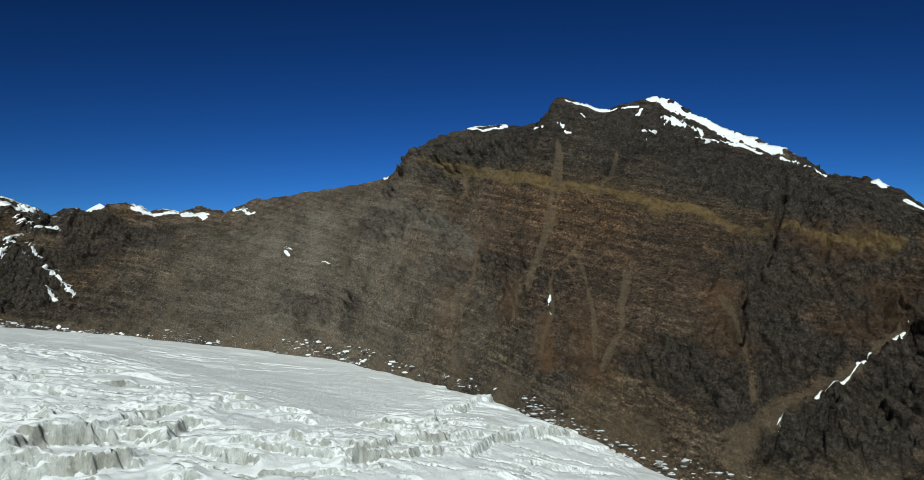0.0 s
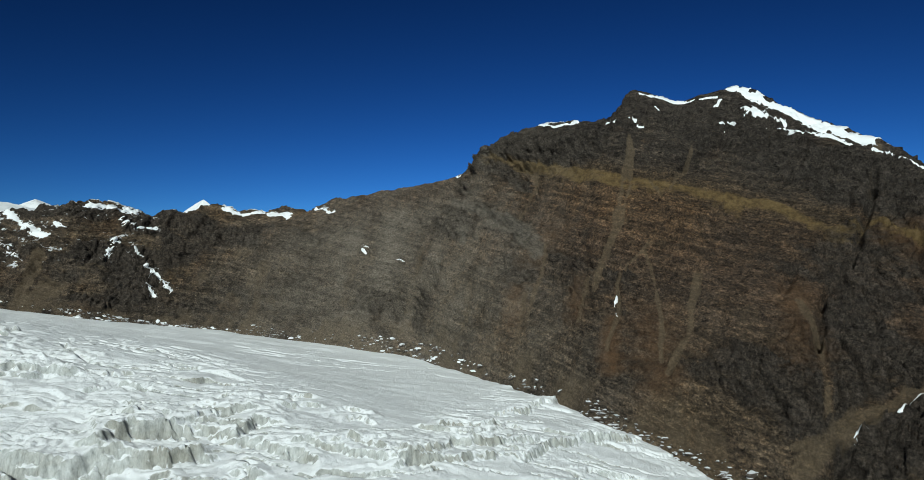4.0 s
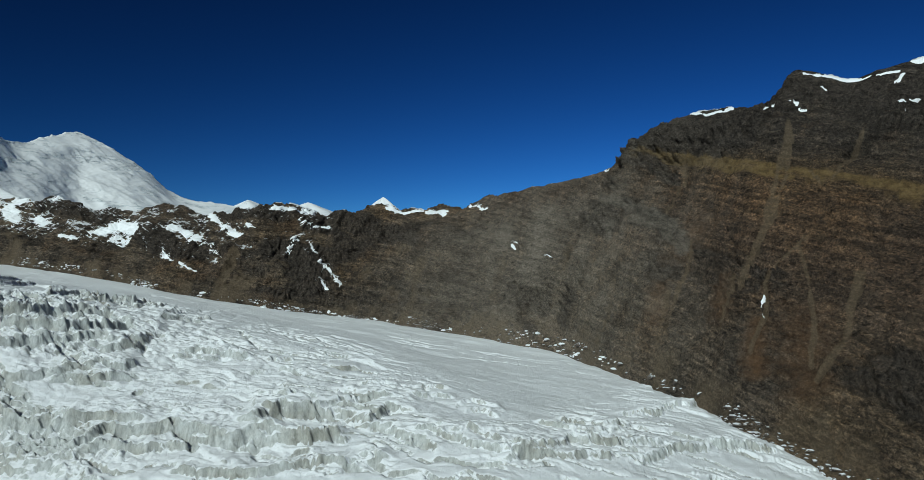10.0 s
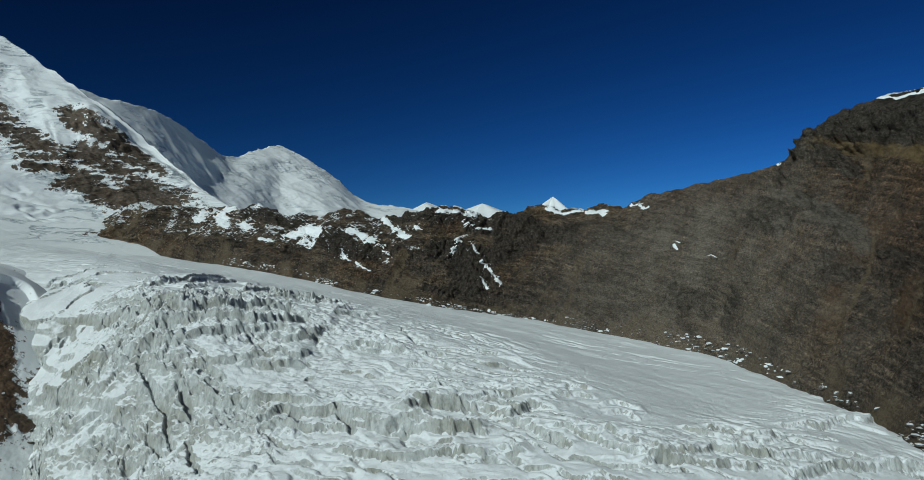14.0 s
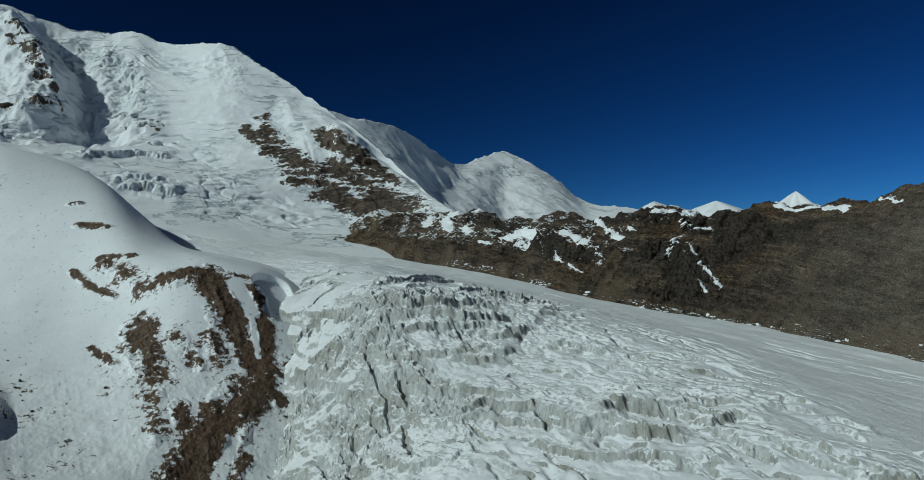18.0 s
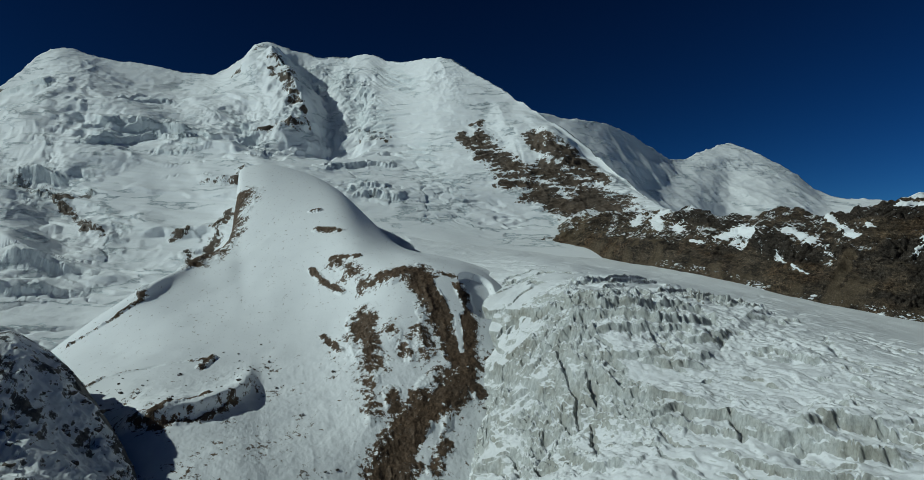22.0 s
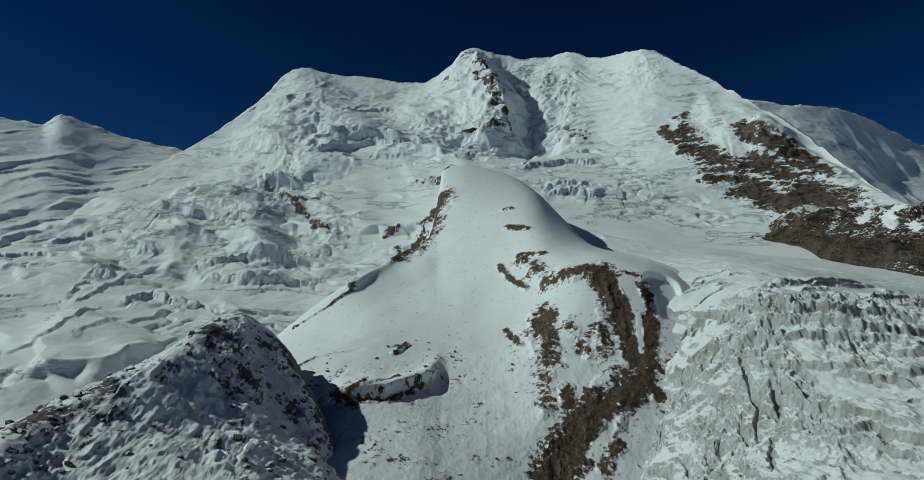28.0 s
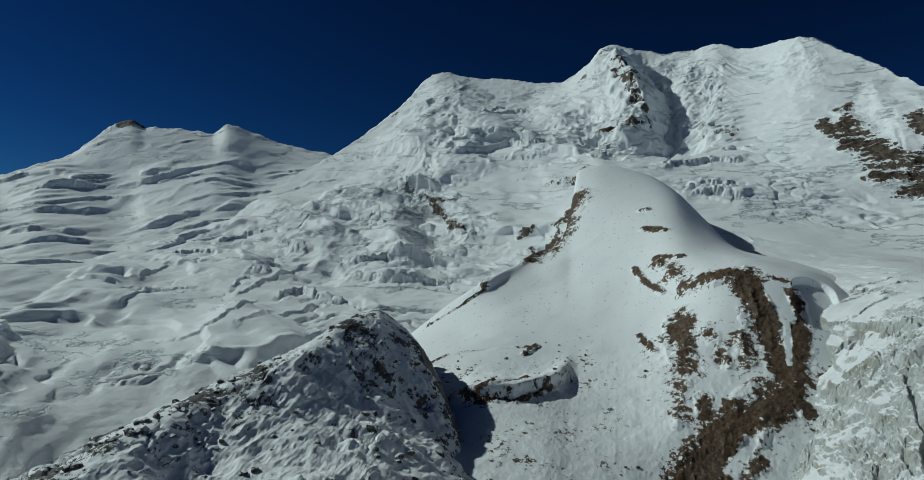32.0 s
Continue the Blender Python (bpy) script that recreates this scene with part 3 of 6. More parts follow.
run(SNOW_MOUNTAIN_RAILS, 'floor', (-107, -178, -11), (-171, -185, -29), (-230, -161, -40), (-300, -127, -42), (-326, -74, -31), (-344, -25, -16), (-355, 10, -18), (-360, 32, -14), (-366, 70, -10), (-600, 92, -46), (-611, 119, -34), (-612, 143, -26), (-611, 189, -25), (-607, 237, -24), (-605, 258, -23), (-600, 284, -22), (-587, 346, -18), (-580, 374, 29), (-568, 410, 28), (-546, 466, 29), (-522, 517, 32), (-497, 562, 30), (-476, 595, 31))
BACK_RIDGE_RAILS = {}
run(BACK_RIDGE_RAILS, 'crest', (-1535, 769, 546), (-1542, 858, 541), (-1544, 950, 530), (-1584, 1088, 535), (-1625, 1217, 509), (-1682, 1403, 452), (-1756, 1557, 498), (-1809, 1708, 542), (-1720, 1761, 494), (-1613, 1804, 418), (-1507, 1840, 332), (-1374, 1894, 304), (-1203, 1967, 255))
run(BACK_RIDGE_RAILS, 'face', (-1356, 630, 374), (-1351, 700, 370), (-1342, 776, 362), (-1368, 897, 364), (-1394, 1014, 348), (-1453, 1202, 317), (-1516, 1357, 344), (-1576, 1518, 372), (-1495, 1562, 343), (-1396, 1597, 299), (-1299, 1624, 249), (-1178, 1667, 232), (-1025, 1725, 203))
run(BACK_RIDGE_RAILS, 'foot', (-1087, 427, 137), (-1065, 471, 137), (-1040, 524, 137), (-1043, 616, 137), (-1046, 710, 138), (-1109, 902, 140), (-1157, 1046, 141), (-1226, 1235, 143), (-1157, 1265, 142), (-1071, 1286, 141), (-986, 1300, 139), (-885, 1326, 137), (-758, 1363, 135))
WEST_PEAK_RAILS = {}
run(WEST_PEAK_RAILS, 'crest', (-1002, -1576, 167), (-1151, -1528, 237), (-1294, -1472, 306), (-1352, -1417, 340), (-1457, -1382, 399), (-1554, -1349, 490), (-1586, -1310, 515), (-1600, -1261, 495), (-1625, -1196, 495), (-1661, -1076, 484), (-1670, -1025, 512), (-1708, -961, 491), (-1752, -841, 453), (-1773, -728, 433), (-1782, -572, 381))
run(WEST_PEAK_RAILS, 'upper', (-833, -1328, 124), (-966, -1292, 175), (-1095, -1248, 206), (-1144, -1201, 234), (-1240, -1174, 267), (-1330, -1148, 295), (-1359, -1114, 310), (-1368, -1071, 322), (-1387, -1013, 329), (-1413, -906, 327), (-1419, -860, 318), (-1452, -805, 311), (-1487, -700, 303), (-1500, -602, 295), (-1502, -467, 283))
run(WEST_PEAK_RAILS, 'lower', (-652, -1065, 104), (-768, -1041, 113), (-880, -1010, 127), (-922, -971, 139), (-1008, -954, 153), (-1090, -937, 165), (-1114, -908, 171), (-1119, -870, 177), (-1132, -819, 180), (-1148, -726, 180), (-1151, -686, 177), (-1178, -641, 174), (-1203, -552, 172), (-1210, -469, 170), (-1202, -354, 167))
run(WEST_PEAK_RAILS, 'foot', (-466, -792, 67), (-563, -782, 65), (-659, -766, 64), (-692, -734, 65), (-768, -727, 63), (-841, -720, 62), (-860, -697, 63), (-861, -663, 64), (-869, -620, 65), (-875, -541, 68), (-873, -508, 69), (-894, -472, 70), (-910, -400, 72), (-909, -332, 74), (-893, -238, 78))
DOME_RAILS = {}
run(DOME_RAILS, 'back', (-703, -182, -102), (-726, -111, -42), (-718, -62, -4), (-718, -14, 31), (-763, 19, 47), (-817, 45, 62), (-848, 60, 68), (-895, 81, 84), (-1080, 86, 204), (-1102, 130, 219), (-1061, 208, 198), (-997, 252, 167), (-913, 289, 123), (-787, 322, 76), (-698, 355, 69), (-651, 380, 62), (-614, 398, 53), (-598, 414, 29))
run(DOME_RAILS, 'top', (-524, -117, -16), (-543, -60, 33), (-533, -20, 64), (-530, 19, 91), (-575, 44, 107), (-628, 64, 122), (-659, 76, 128), (-705, 92, 144), (-891, 94, 257), (-912, 132, 271), (-871, 198, 251), (-808, 235, 220), (-725, 264, 177), (-600, 289, 131), (-513, 311, 121), (-467, 329, 113), (-433, 341, 104), (-418, 353, 84))
run(DOME_RAILS, 'brow', (-449, -89, -8), (-485, -44, 31), (-484, -8, 46), (-491, 26, 67), (-530, 50, 88), (-570, 70, 106), (-601, 81, 124), (-608, 98, 132), (-615, 109, 136), (-612, 137, 156), (-571, 185, 154), (-519, 210, 149), (-487, 234, 129), (-462, 264, 121), (-435, 293, 116), (-419, 316, 109), (-404, 333, 102), (-395, 345, 83))
run(DOME_RAILS, 'cap', (-374, -61, -2), (-428, -27, 29), (-426, 6, 35), (-422, 39, 47), (-448, 62, 57), (-473, 81, 67), (-480, 92, 71), (-491, 106, 77), (-496, 116, 82), (-492, 140, 89), (-461, 180, 97), (-435, 203, 103), (-407, 224, 109), (-388, 251, 113), (-387, 282, 112), (-376, 304, 103), (-375, 324, 99), (-366, 335, 79))
run(DOME_RAILS, 'lip', (-309, -36, 1), (-351, -5, 29), (-348, 24, 32), (-349, 53, 36), (-359, 75, 38), (-366, 92, 39), (-368, 102, 40), (-371, 114, 42), (-373, 122, 43), (-372, 142, 44), (-381, 177, 53), (-370, 198, 60), (-348, 217, 57), (-334, 242, 59), (-328, 269, 60), (-323, 290, 57), (-323, 307, 52), (-314, 318, 41))
run(DOME_RAILS, 'wall', (-225, -4, -11), (-264, 21, 5), (-260, 46, 9), (-257, 70, 16), (-262, 89, 15), (-266, 103, 15), (-267, 111, 14), (-271, 121, 12), (-274, 128, 11), (-277, 144, 11), (-271, 172, 12), (-260, 189, 15), (-258, 206, 16), (-260, 229, 16), (-260, 253, 16), (-265, 274, 16), (-270, 291, 15), (-262, 300, 5))
run(DOME_RAILS, 'base', (-150, 24, -20), (-178, 46, -7), (-175, 66, -5), (-177, 85, -5), (-179, 101, -6), (-181, 112, -7), (-182, 119, -8), (-183, 127, -9), (-185, 132, -11), (-187, 145, -14), (-191, 168, -18), (-195, 184, -21), (-199, 199, -25), (-196, 218, -24), (-201, 240, -25), (-207, 258, -27), (-213, 273, -28), (-215, 284, -29))
run(DOME_RAILS, 'skirt', (-30, 32, -54), (-58, 54, -41), (-55, 74, -39), (-57, 93, -39), (-59, 109, -40), (-61, 120, -41), (-62, 127, -42), (-63, 135, -43), (-65, 140, -45), (-67, 153, -48), (-71, 176, -52), (-75, 192, -55), (-79, 207, -59), (-76, 226, -58), (-81, 248, -59), (-87, 266, -61), (-93, 281, -62), (-95, 292, -63))
NEAR_RIDGE_RAILS = {}
run(NEAR_RIDGE_RAILS, 'back', (-48, -131, -36), (-82, -131, -37), (-110, -128, -37), (-153, -125, -29), (-212, -112, -18), (-251, -96, -11), (-302, -74, 0), (-349, -65, 11), (-389, -53, 15), (-395, -26, -4), (-373, 8, -40), (-331, 45, -83), (-286, 81, -108))
run(NEAR_RIDGE_RAILS, 'crest', (35, -32, 31), (8, -37, 29), (-15, -39, 29), (-51, -43, 34), (-103, -41, 42), (-138, -32, 48), (-183, -20, 58), (-228, -17, 68), (-266, -10, 73), (-270, 11, 58), (-247, 40, 29), (-203, 71, -4), (-158, 100, -22))
run(NEAR_RIDGE_RAILS, 'face', (62, 0, 31), (40, -2, 27), (19, -5, 23), (-15, -13, 24), (-56, -9, 19), (-81, 1, 22), (-116, 12, 28), (-145, 18, 29), (-172, 25, 30), (-182, 39, 21), (-179, 59, 8), (-156, 81, -8), (-125, 105, -20))
run(NEAR_RIDGE_RAILS, 'foot', (83, 28, 28), (66, 26, 24), (53, 27, 20), (34, 29, 17), (12, 39, 13), (-4, 47, 10), (-17, 60, 10), (-26, 69, 9), (-33, 77, 7), (-41, 85, 5), (-50, 93, 2), (-73, 100, -7), (-67, 115, -14))
GLACIER_RAILS = {}
run(GLACIER_RAILS, "north", (-1000, 640, 185), (-900, 650, 160), (-780, 640, 142), (-620, 640, 112), (-480, 650, 99), (-350, 650, 81), (-230, 670, 62), (-100, 675, 50), (-20, 650, 43), (70, 590, 34), (150, 500, 22), (215, 425, 4), (300, 330, -6), (340, 250, -10))
run(GLACIER_RAILS, "quarter", (-1000, 570, 180), (-910, 565, 158), (-790, 555, 138), (-630, 545, 118), (-490, 550, 101), (-360, 560, 85), (-240, 575, 69), (-130, 565, 55), (-55, 530, 47), (40, 480, 37), (110, 430, 26), (160, 360, 10), (230, 290, -2), (290, 200, -12))
run(GLACIER_RAILS, "middle", (-1000, 510, 182), (-920, 510, 162), (-800, 505, 143), (-650, 490, 124), (-500, 485, 107), (-370, 480, 95), (-260, 465, 84), (-170, 450, 70), (-95, 440, 59), (0, 405, 43), (60, 370, 33), (110, 310, 5), (190, 250, -10), (250, 150, -18))
run(GLACIER_RAILS, "south", (-1000, 440, 195), (-940, 440, 172), (-820, 430, 150), (-670, 420, 131), (-520, 410, 119), (-385, 390, 109), (-285, 365, 93), (-205, 340, 76), (-130, 335, 44), (-60, 315, 25), (10, 295, 12), (60, 240, -10), (150, 190, -22), (200, 90, -26))
run(GLACIER_RAILS, "edge", (-1000, 360, 200), (-960, 350, 180), (-840, 340, 158), (-700, 320, 134), (-540, 310, 112), (-410, 300, 92), (-325, 288, 44), (-262, 262, 2), (-200, 236, -26), (-130, 195, -14), (-60, 175, -20), (0, 150, -26), (90, 110, -32), (140, 20, -34))
ROCK_SNOW = []
mark(ROCK_SNOW, (3.4,), (266, 653, 247), (282, 635, 234), (297, 625, 224), (312, 608, 208), (326, 592, 193), (332, 584, 185))
mark(ROCK_SNOW, (1.4,), (331, 580, 181), (336, 571, 176))
mark(ROCK_SNOW, (3.5,), (270, 632, 222), (280, 624, 214), (292, 609, 199))
mark(ROCK_SNOW, (1.2,), (244, 622, 205), (257, 625, 211), (267, 631, 220))
mark(ROCK_SNOW, (1.7,), (293, 626, 222), (304, 615, 209), (310, 604, 200))
mark(ROCK_SNOW, (1.7,), (302, 606, 199), (312, 598, 193), (319, 589, 186))
mark(ROCK_SNOW, (1.2,), (290, 630, 230), (302, 623, 221))
mark(ROCK_SNOW, (1.5,), (274, 639, 235), (278, 635, 231))
mark(ROCK_SNOW, (1.3,), (113, 681, 226), (129, 668, 221), (144, 659, 221))
mark(ROCK_SNOW, (1.1,), (191, 654, 244), (211, 656, 240), (226, 657, 237), (240, 654, 238), (252, 652, 241))
mark(ROCK_SNOW, (1.2,), (253, 649, 237), (248, 644, 230))
mark(ROCK_SNOW, (1.4,), (181, 633, 217), (187, 628, 210))
mark(ROCK_SNOW, (1.0,), (201, 646, 229), (204, 645, 227))
mark(ROCK_SNOW, (0.9,), (165, 645, 220), (174, 637, 217))
mark(ROCK_SNOW, (0.55,), (154, 521, 86), (152, 517, 80), (153, 513, 75))
mark(ROCK_SNOW, (0.7,), (261, 427, 37), (267, 429, 40), (278, 432, 45))
mark(ROCK_SNOW, (0.7,), (278, 432, 45), (295, 437, 55))
mark(ROCK_SNOW, (1.1,), (315, 446, 68), (324, 447, 72))
mark(ROCK_SNOW, (1.4,), (341, 566, 172), (349, 560, 168))
mark(ROCK_SNOW, (0.9,), (370, 540, 160), (373, 533, 156))
mark(ROCK_SNOW, (1.1,), (376, 519, 145), (381, 511, 139))
mark(ROCK_SNOW, (0.9,), (302, 589, 181), (300, 584, 176))
mark(ROCK_SNOW, (0.8,), (199, 581, 160), (198, 579, 158))
mark(ROCK_SNOW, (0.8,), (237, 421, 24), (246, 425, 30))
mark(ROCK_SNOW, (2.2,), (-202, 758, 165), (-183, 762, 164), (-165, 768, 164))
mark(ROCK_SNOW, (1.8,), (-158, 766, 162), (-133, 761, 157))
mark(ROCK_SNOW, (1.5,), (-111, 771, 168), (-88, 759, 163))
mark(ROCK_SNOW, (1.1,), (-48, 713, 125), (-42, 710, 124))
mark(ROCK_SNOW, (1.0,), (-11, 692, 113), (-5, 688, 111))
mark(ROCK_SNOW, (1.3,), (40, 711, 189), (45, 706, 188))
mark(ROCK_SNOW, (2.6,), (-308, 706, 166), (-294, 720, 163), (-280, 734, 163))
mark(ROCK_SNOW, (2.9,), (-282, 714, 147), (-268, 721, 144), (-249, 722, 139))
mark(ROCK_SNOW, (2.2,), (-257, 699, 121), (-241, 691, 108), (-228, 685, 98))
mark(ROCK_SNOW, (2.7,), (-237, 688, 104), (-223, 682, 94), (-213, 680, 88))
mark(ROCK_SNOW, (2.5,), (-277, 694, 127), (-275, 685, 119), (-272, 677, 110))
mark(ROCK_SNOW, (1.6,), (-263, 702, 126), (-255, 698, 120))
mark(ROCK_SNOW, (1.5,), (-229, 673, 87), (-220, 670, 81))
mark(ROCK_SNOW, (5.5,), (-406, 664, 147), (-392, 665, 144), (-374, 663, 135))
mark(ROCK_SNOW, (3.3,), (-368, 662, 133), (-355, 662, 127), (-341, 657, 117))
mark(ROCK_SNOW, (3.1,), (-377, 688, 160), (-351, 681, 146), (-329, 676, 133))
mark(ROCK_SNOW, (8.8,), (-496, 654, 144), (-476, 663, 150), (-432, 657, 141))
mark(ROCK_SNOW, (5.7,), (-468, 652, 137), (-442, 646, 130))
mark(ROCK_SNOW, (2.7,), (-394, 639, 121), (-379, 633, 113))
mark(ROCK_SNOW, (2.6,), (-528, 638, 135), (-506, 639, 131))
mark(ROCK_SNOW, (7.3,), (-586, 671, 180), (-596, 656, 167), (-572, 645, 151))
mark(ROCK_SNOW, (7.6,), (-635, 667, 186), (-640, 654, 174), (-603, 640, 153))
mark(ROCK_SNOW, (5.2,), (-674, 651, 179), (-669, 642, 169))
mark(ROCK_SNOW, (1.9,), (-363, 632, 105), (-344, 631, 97))
mark(ROCK_SNOW, (1.9,), (-159, 766, 163), (-133, 757, 154))
mark(ROCK_SNOW, (2.0,), (-329, 689, 150), (-316, 686, 141))
mark(ROCK_SNOW, (1.4,), (-47, 710, 122), (-43, 706, 119))
CHUTES = []
mark(CHUTES, (2.1,), (178, 622, 211), (174, 598, 188), (165, 577, 163), (156, 551, 131), (149, 541, 111), (141, 528, 93))
mark(CHUTES, (1.1,), (184, 575, 165), (190, 560, 151), (189, 555, 142), (173, 538, 119), (159, 527, 105), (153, 523, 96), (152, 509, 79), (144, 495, 60))
mark(CHUTES, (1.3,), (218, 604, 192), (211, 588, 175), (196, 570, 160), (190, 559, 149))
mark(CHUTES, (1.1,), (173, 537, 116), (175, 518, 99), (174, 500, 76), (170, 480, 56))
mark(CHUTES, (1.5,), (137, 537, 99), (129, 520, 75), (127, 516, 64))
mark(CHUTES, (3.9,), (315, 445, 69), (290, 430, 61), (271, 433, 49), (246, 426, 37), (225, 417, 29), (212, 413, 18))
mark(CHUTES, (1.5,), (244, 488, 87), (244, 460, 68), (238, 440, 51), (233, 427, 39))
mark(CHUTES, (1.3,), (197, 419, 17), (213, 419, 28), (231, 419, 32))
mark(CHUTES, (1.6,), (113, 589, 123), (105, 570, 92), (97, 549, 61))
mark(CHUTES, (1.9,), (175, 607, 198), (170, 574, 162), (159, 553, 132), (146, 536, 104))
mark(CHUTES, (2.3,), (106, 642, 180), (109, 631, 170), (97, 620, 145))
mark(CHUTES, (2.5,), (57, 612, 96), (57, 587, 73), (51, 582, 57))
mark(CHUTES, (2.0,), (14, 664, 107), (7, 660, 87), (-4, 639, 60))
mark(CHUTES, (1.6,), (98, 571, 88), (92, 548, 56))
mark(CHUTES, (1.9,), (190, 567, 157), (189, 555, 142), (177, 540, 120))
mark(CHUTES, (2.3,), (334, 582, 184), (314, 551, 150), (302, 525, 125))
mark(CHUTES, (4.0,), (10, 685, 121), (6, 659, 83), (4, 631, 50))
mark(CHUTES, (2.2,), (199, 520, 96), (188, 495, 69), (175, 475, 46))
mark(CHUTES, (4.3,), (-56, 713, 123), (-55, 680, 82), (-54, 650, 56))
mark(CHUTES, (3.8,), (-321, 660, 114), (-317, 641, 96), (-310, 625, 78))
mark(CHUTES, (4.1,), (-138, 709, 107), (-134, 685, 79), (-129, 661, 59))
CLIFFS = []
mark(CLIFFS, (9.2,), (228, 615, 194), (265, 605, 190), (296, 585, 176), (313, 568, 165))
mark(CLIFFS, (10.0,), (330, 567, 169), (326, 546, 150), (347, 530, 144), (367, 505, 130))
mark(CLIFFS, (14.9,), (281, 515, 110), (287, 494, 96), (264, 476, 77))
mark(CLIFFS, (16.0,), (321, 501, 113), (321, 476, 92), (324, 454, 77))
mark(CLIFFS, (8.7,), (252, 473, 70), (265, 456, 60), (278, 446, 55))
mark(CLIFFS, (12.3,), (263, 414, 27), (282, 418, 39), (307, 424, 52))
mark(CLIFFS, (7.5,), (233, 420, 21), (249, 409, 18))
mark(CLIFFS, (8.6,), (175, 648, 234), (207, 640, 220), (229, 635, 215))
mark(CLIFFS, (9.1,), (85, 690, 213), (127, 649, 201), (157, 625, 196))
mark(CLIFFS, (9.9,), (-242, 736, 149), (-206, 728, 135), (-172, 733, 135), (-138, 742, 141))
mark(CLIFFS, (8.7,), (-271, 724, 148), (-246, 725, 140), (-227, 718, 129))
mark(CLIFFS, (7.0,), (-41, 672, 78), (-16, 663, 73), (20, 641, 76))
mark(CLIFFS, (9.5,), (-377, 686, 158), (-345, 689, 154), (-310, 697, 158))
mark(CLIFFS, (7.6,), (-291, 682, 126), (-263, 686, 113), (-240, 696, 113))
mark(CLIFFS, (9.8,), (-592, 671, 181), (-538, 672, 171), (-497, 673, 164))
mark(CLIFFS, (7.0,), (-434, 652, 135), (-385, 639, 121), (-353, 641, 108))
mark(CLIFFS, (3.9,), (252, 471, 72), (257, 451, 59), (271, 442, 55))
mark(CLIFFS, (5.3,), (318, 503, 118), (311, 475, 98), (301, 452, 78))
mark(CLIFFS, (4.2,), (282, 507, 112), (279, 481, 98), (280, 475, 80))
mark(CLIFFS, (3.5,), (279, 423, 44), (279, 404, 37), (274, 389, 31))
mark(CLIFFS, (2.6,), (225, 445, 53), (228, 431, 43))
mark(CLIFFS, (5.6,), (265, 581, 177), (290, 548, 152), (320, 532, 147))
mark(CLIFFS, (4.1,), (337, 548, 165), (342, 509, 138), (353, 495, 128))
mark(CLIFFS, (4.4,), (42, 690, 173), (66, 653, 156), (97, 608, 131))
mark(CLIFFS, (3.6,), (63, 682, 199), (95, 648, 173), (122, 604, 149))
mark(CLIFFS, (6.6,), (-148, 740, 148), (-114, 738, 142), (-76, 718, 126))
mark(CLIFFS, (4.9,), (41, 669, 147), (51, 656, 134))
RIB_ROCK = []
mark(RIB_ROCK, (1, 25.9,), (-1090, 538, 362), (-1049, 546, 327), (-993, 567, 289), (-960, 592, 275))
mark(RIB_ROCK, (0.9, 12.0,), (-1123, 516, 379), (-1087, 524, 350))
mark(RIB_ROCK, (1, 19.5,), (-1023, 635, 366), (-978, 650, 337), (-940, 678, 307), (-909, 694, 289))
mark(RIB_ROCK, (1, 22.4,), (-1015, 550, 299), (-947, 583, 260), (-911, 617, 246))
mark(RIB_ROCK, (1, 21.8,), (-956, 613, 284), (-922, 644, 270), (-880, 684, 259))
mark(RIB_ROCK, (1.1, 29.4,), (-916, 597, 241), (-858, 632, 211), (-806, 647, 186), (-763, 661, 171))
mark(RIB_ROCK, (1.15, 37.3,), (-871, 663, 235), (-820, 677, 208), (-761, 683, 179), (-697, 688, 154))
mark(RIB_ROCK, (0.9, 9.3,), (-790, 543, 154), (-780, 573, 155), (-772, 596, 155))
mark(RIB_ROCK, (0.62, 18.5,), (-1555, 160, 607), (-1486, 190, 550), (-1388, 189, 468))
mark(RIB_ROCK, (0.8, 14.7,), (-1326, 115, 407), (-1301, 207, 407))
mark(RIB_ROCK, (0.8, 12.9,), (-1268, 331, 400), (-1237, 381, 389))
mark(RIB_ROCK, (0.65, 16.3,), (-1659, 55, 616), (-1663, 95, 660), (-1645, 127, 687))
mark(RIB_ROCK, (0.7, 10.6,), (-1000, 320, 235), (-1001, 360, 241))
mark(RIB_ROCK, (0.95, 9.1,), (-1277, -278, 263), (-1191, -214, 211), (-1073, -126, 167))
mark(RIB_ROCK, (0.8, 11.8,), (-1293, -326, 292), (-1235, -266, 240))
mark(RIB_ROCK, (0.7, 9.4,), (-1507, 160, 601), (-1393, 195, 512), (-1308, 227, 404))
mark(RIB_ROCK, (0.75, 9.1,), (-1306, 335, 417), (-1244, 395, 391))
mark(RIB_ROCK, (0.8, 5.7,), (-804, 537, 155), (-794, 587, 159))
mark(RIB_ROCK, (0.95, 10.6,), (-1131, 561, 398), (-1071, 527, 342))
mark(RIB_ROCK, (1, 11.0,), (-1051, 541, 333), (-971, 568, 289))
mark(RIB_ROCK, (0.9, 8.9,), (-1025, 626, 369), (-937, 676, 317))
mark(RIB_ROCK, (0.95, 11.6,), (-923, 670, 287), (-862, 713, 256))
mark(RIB_ROCK, (1, 9.2,), (-925, 574, 240), (-877, 615, 212))
mark(RIB_ROCK, (1.1, 13.2,), (-808, 617, 177), (-750, 654, 159))
mark(RIB_ROCK, (0.9, 10.0,), (-1177, 90, 302), (-1129, 81, 273))
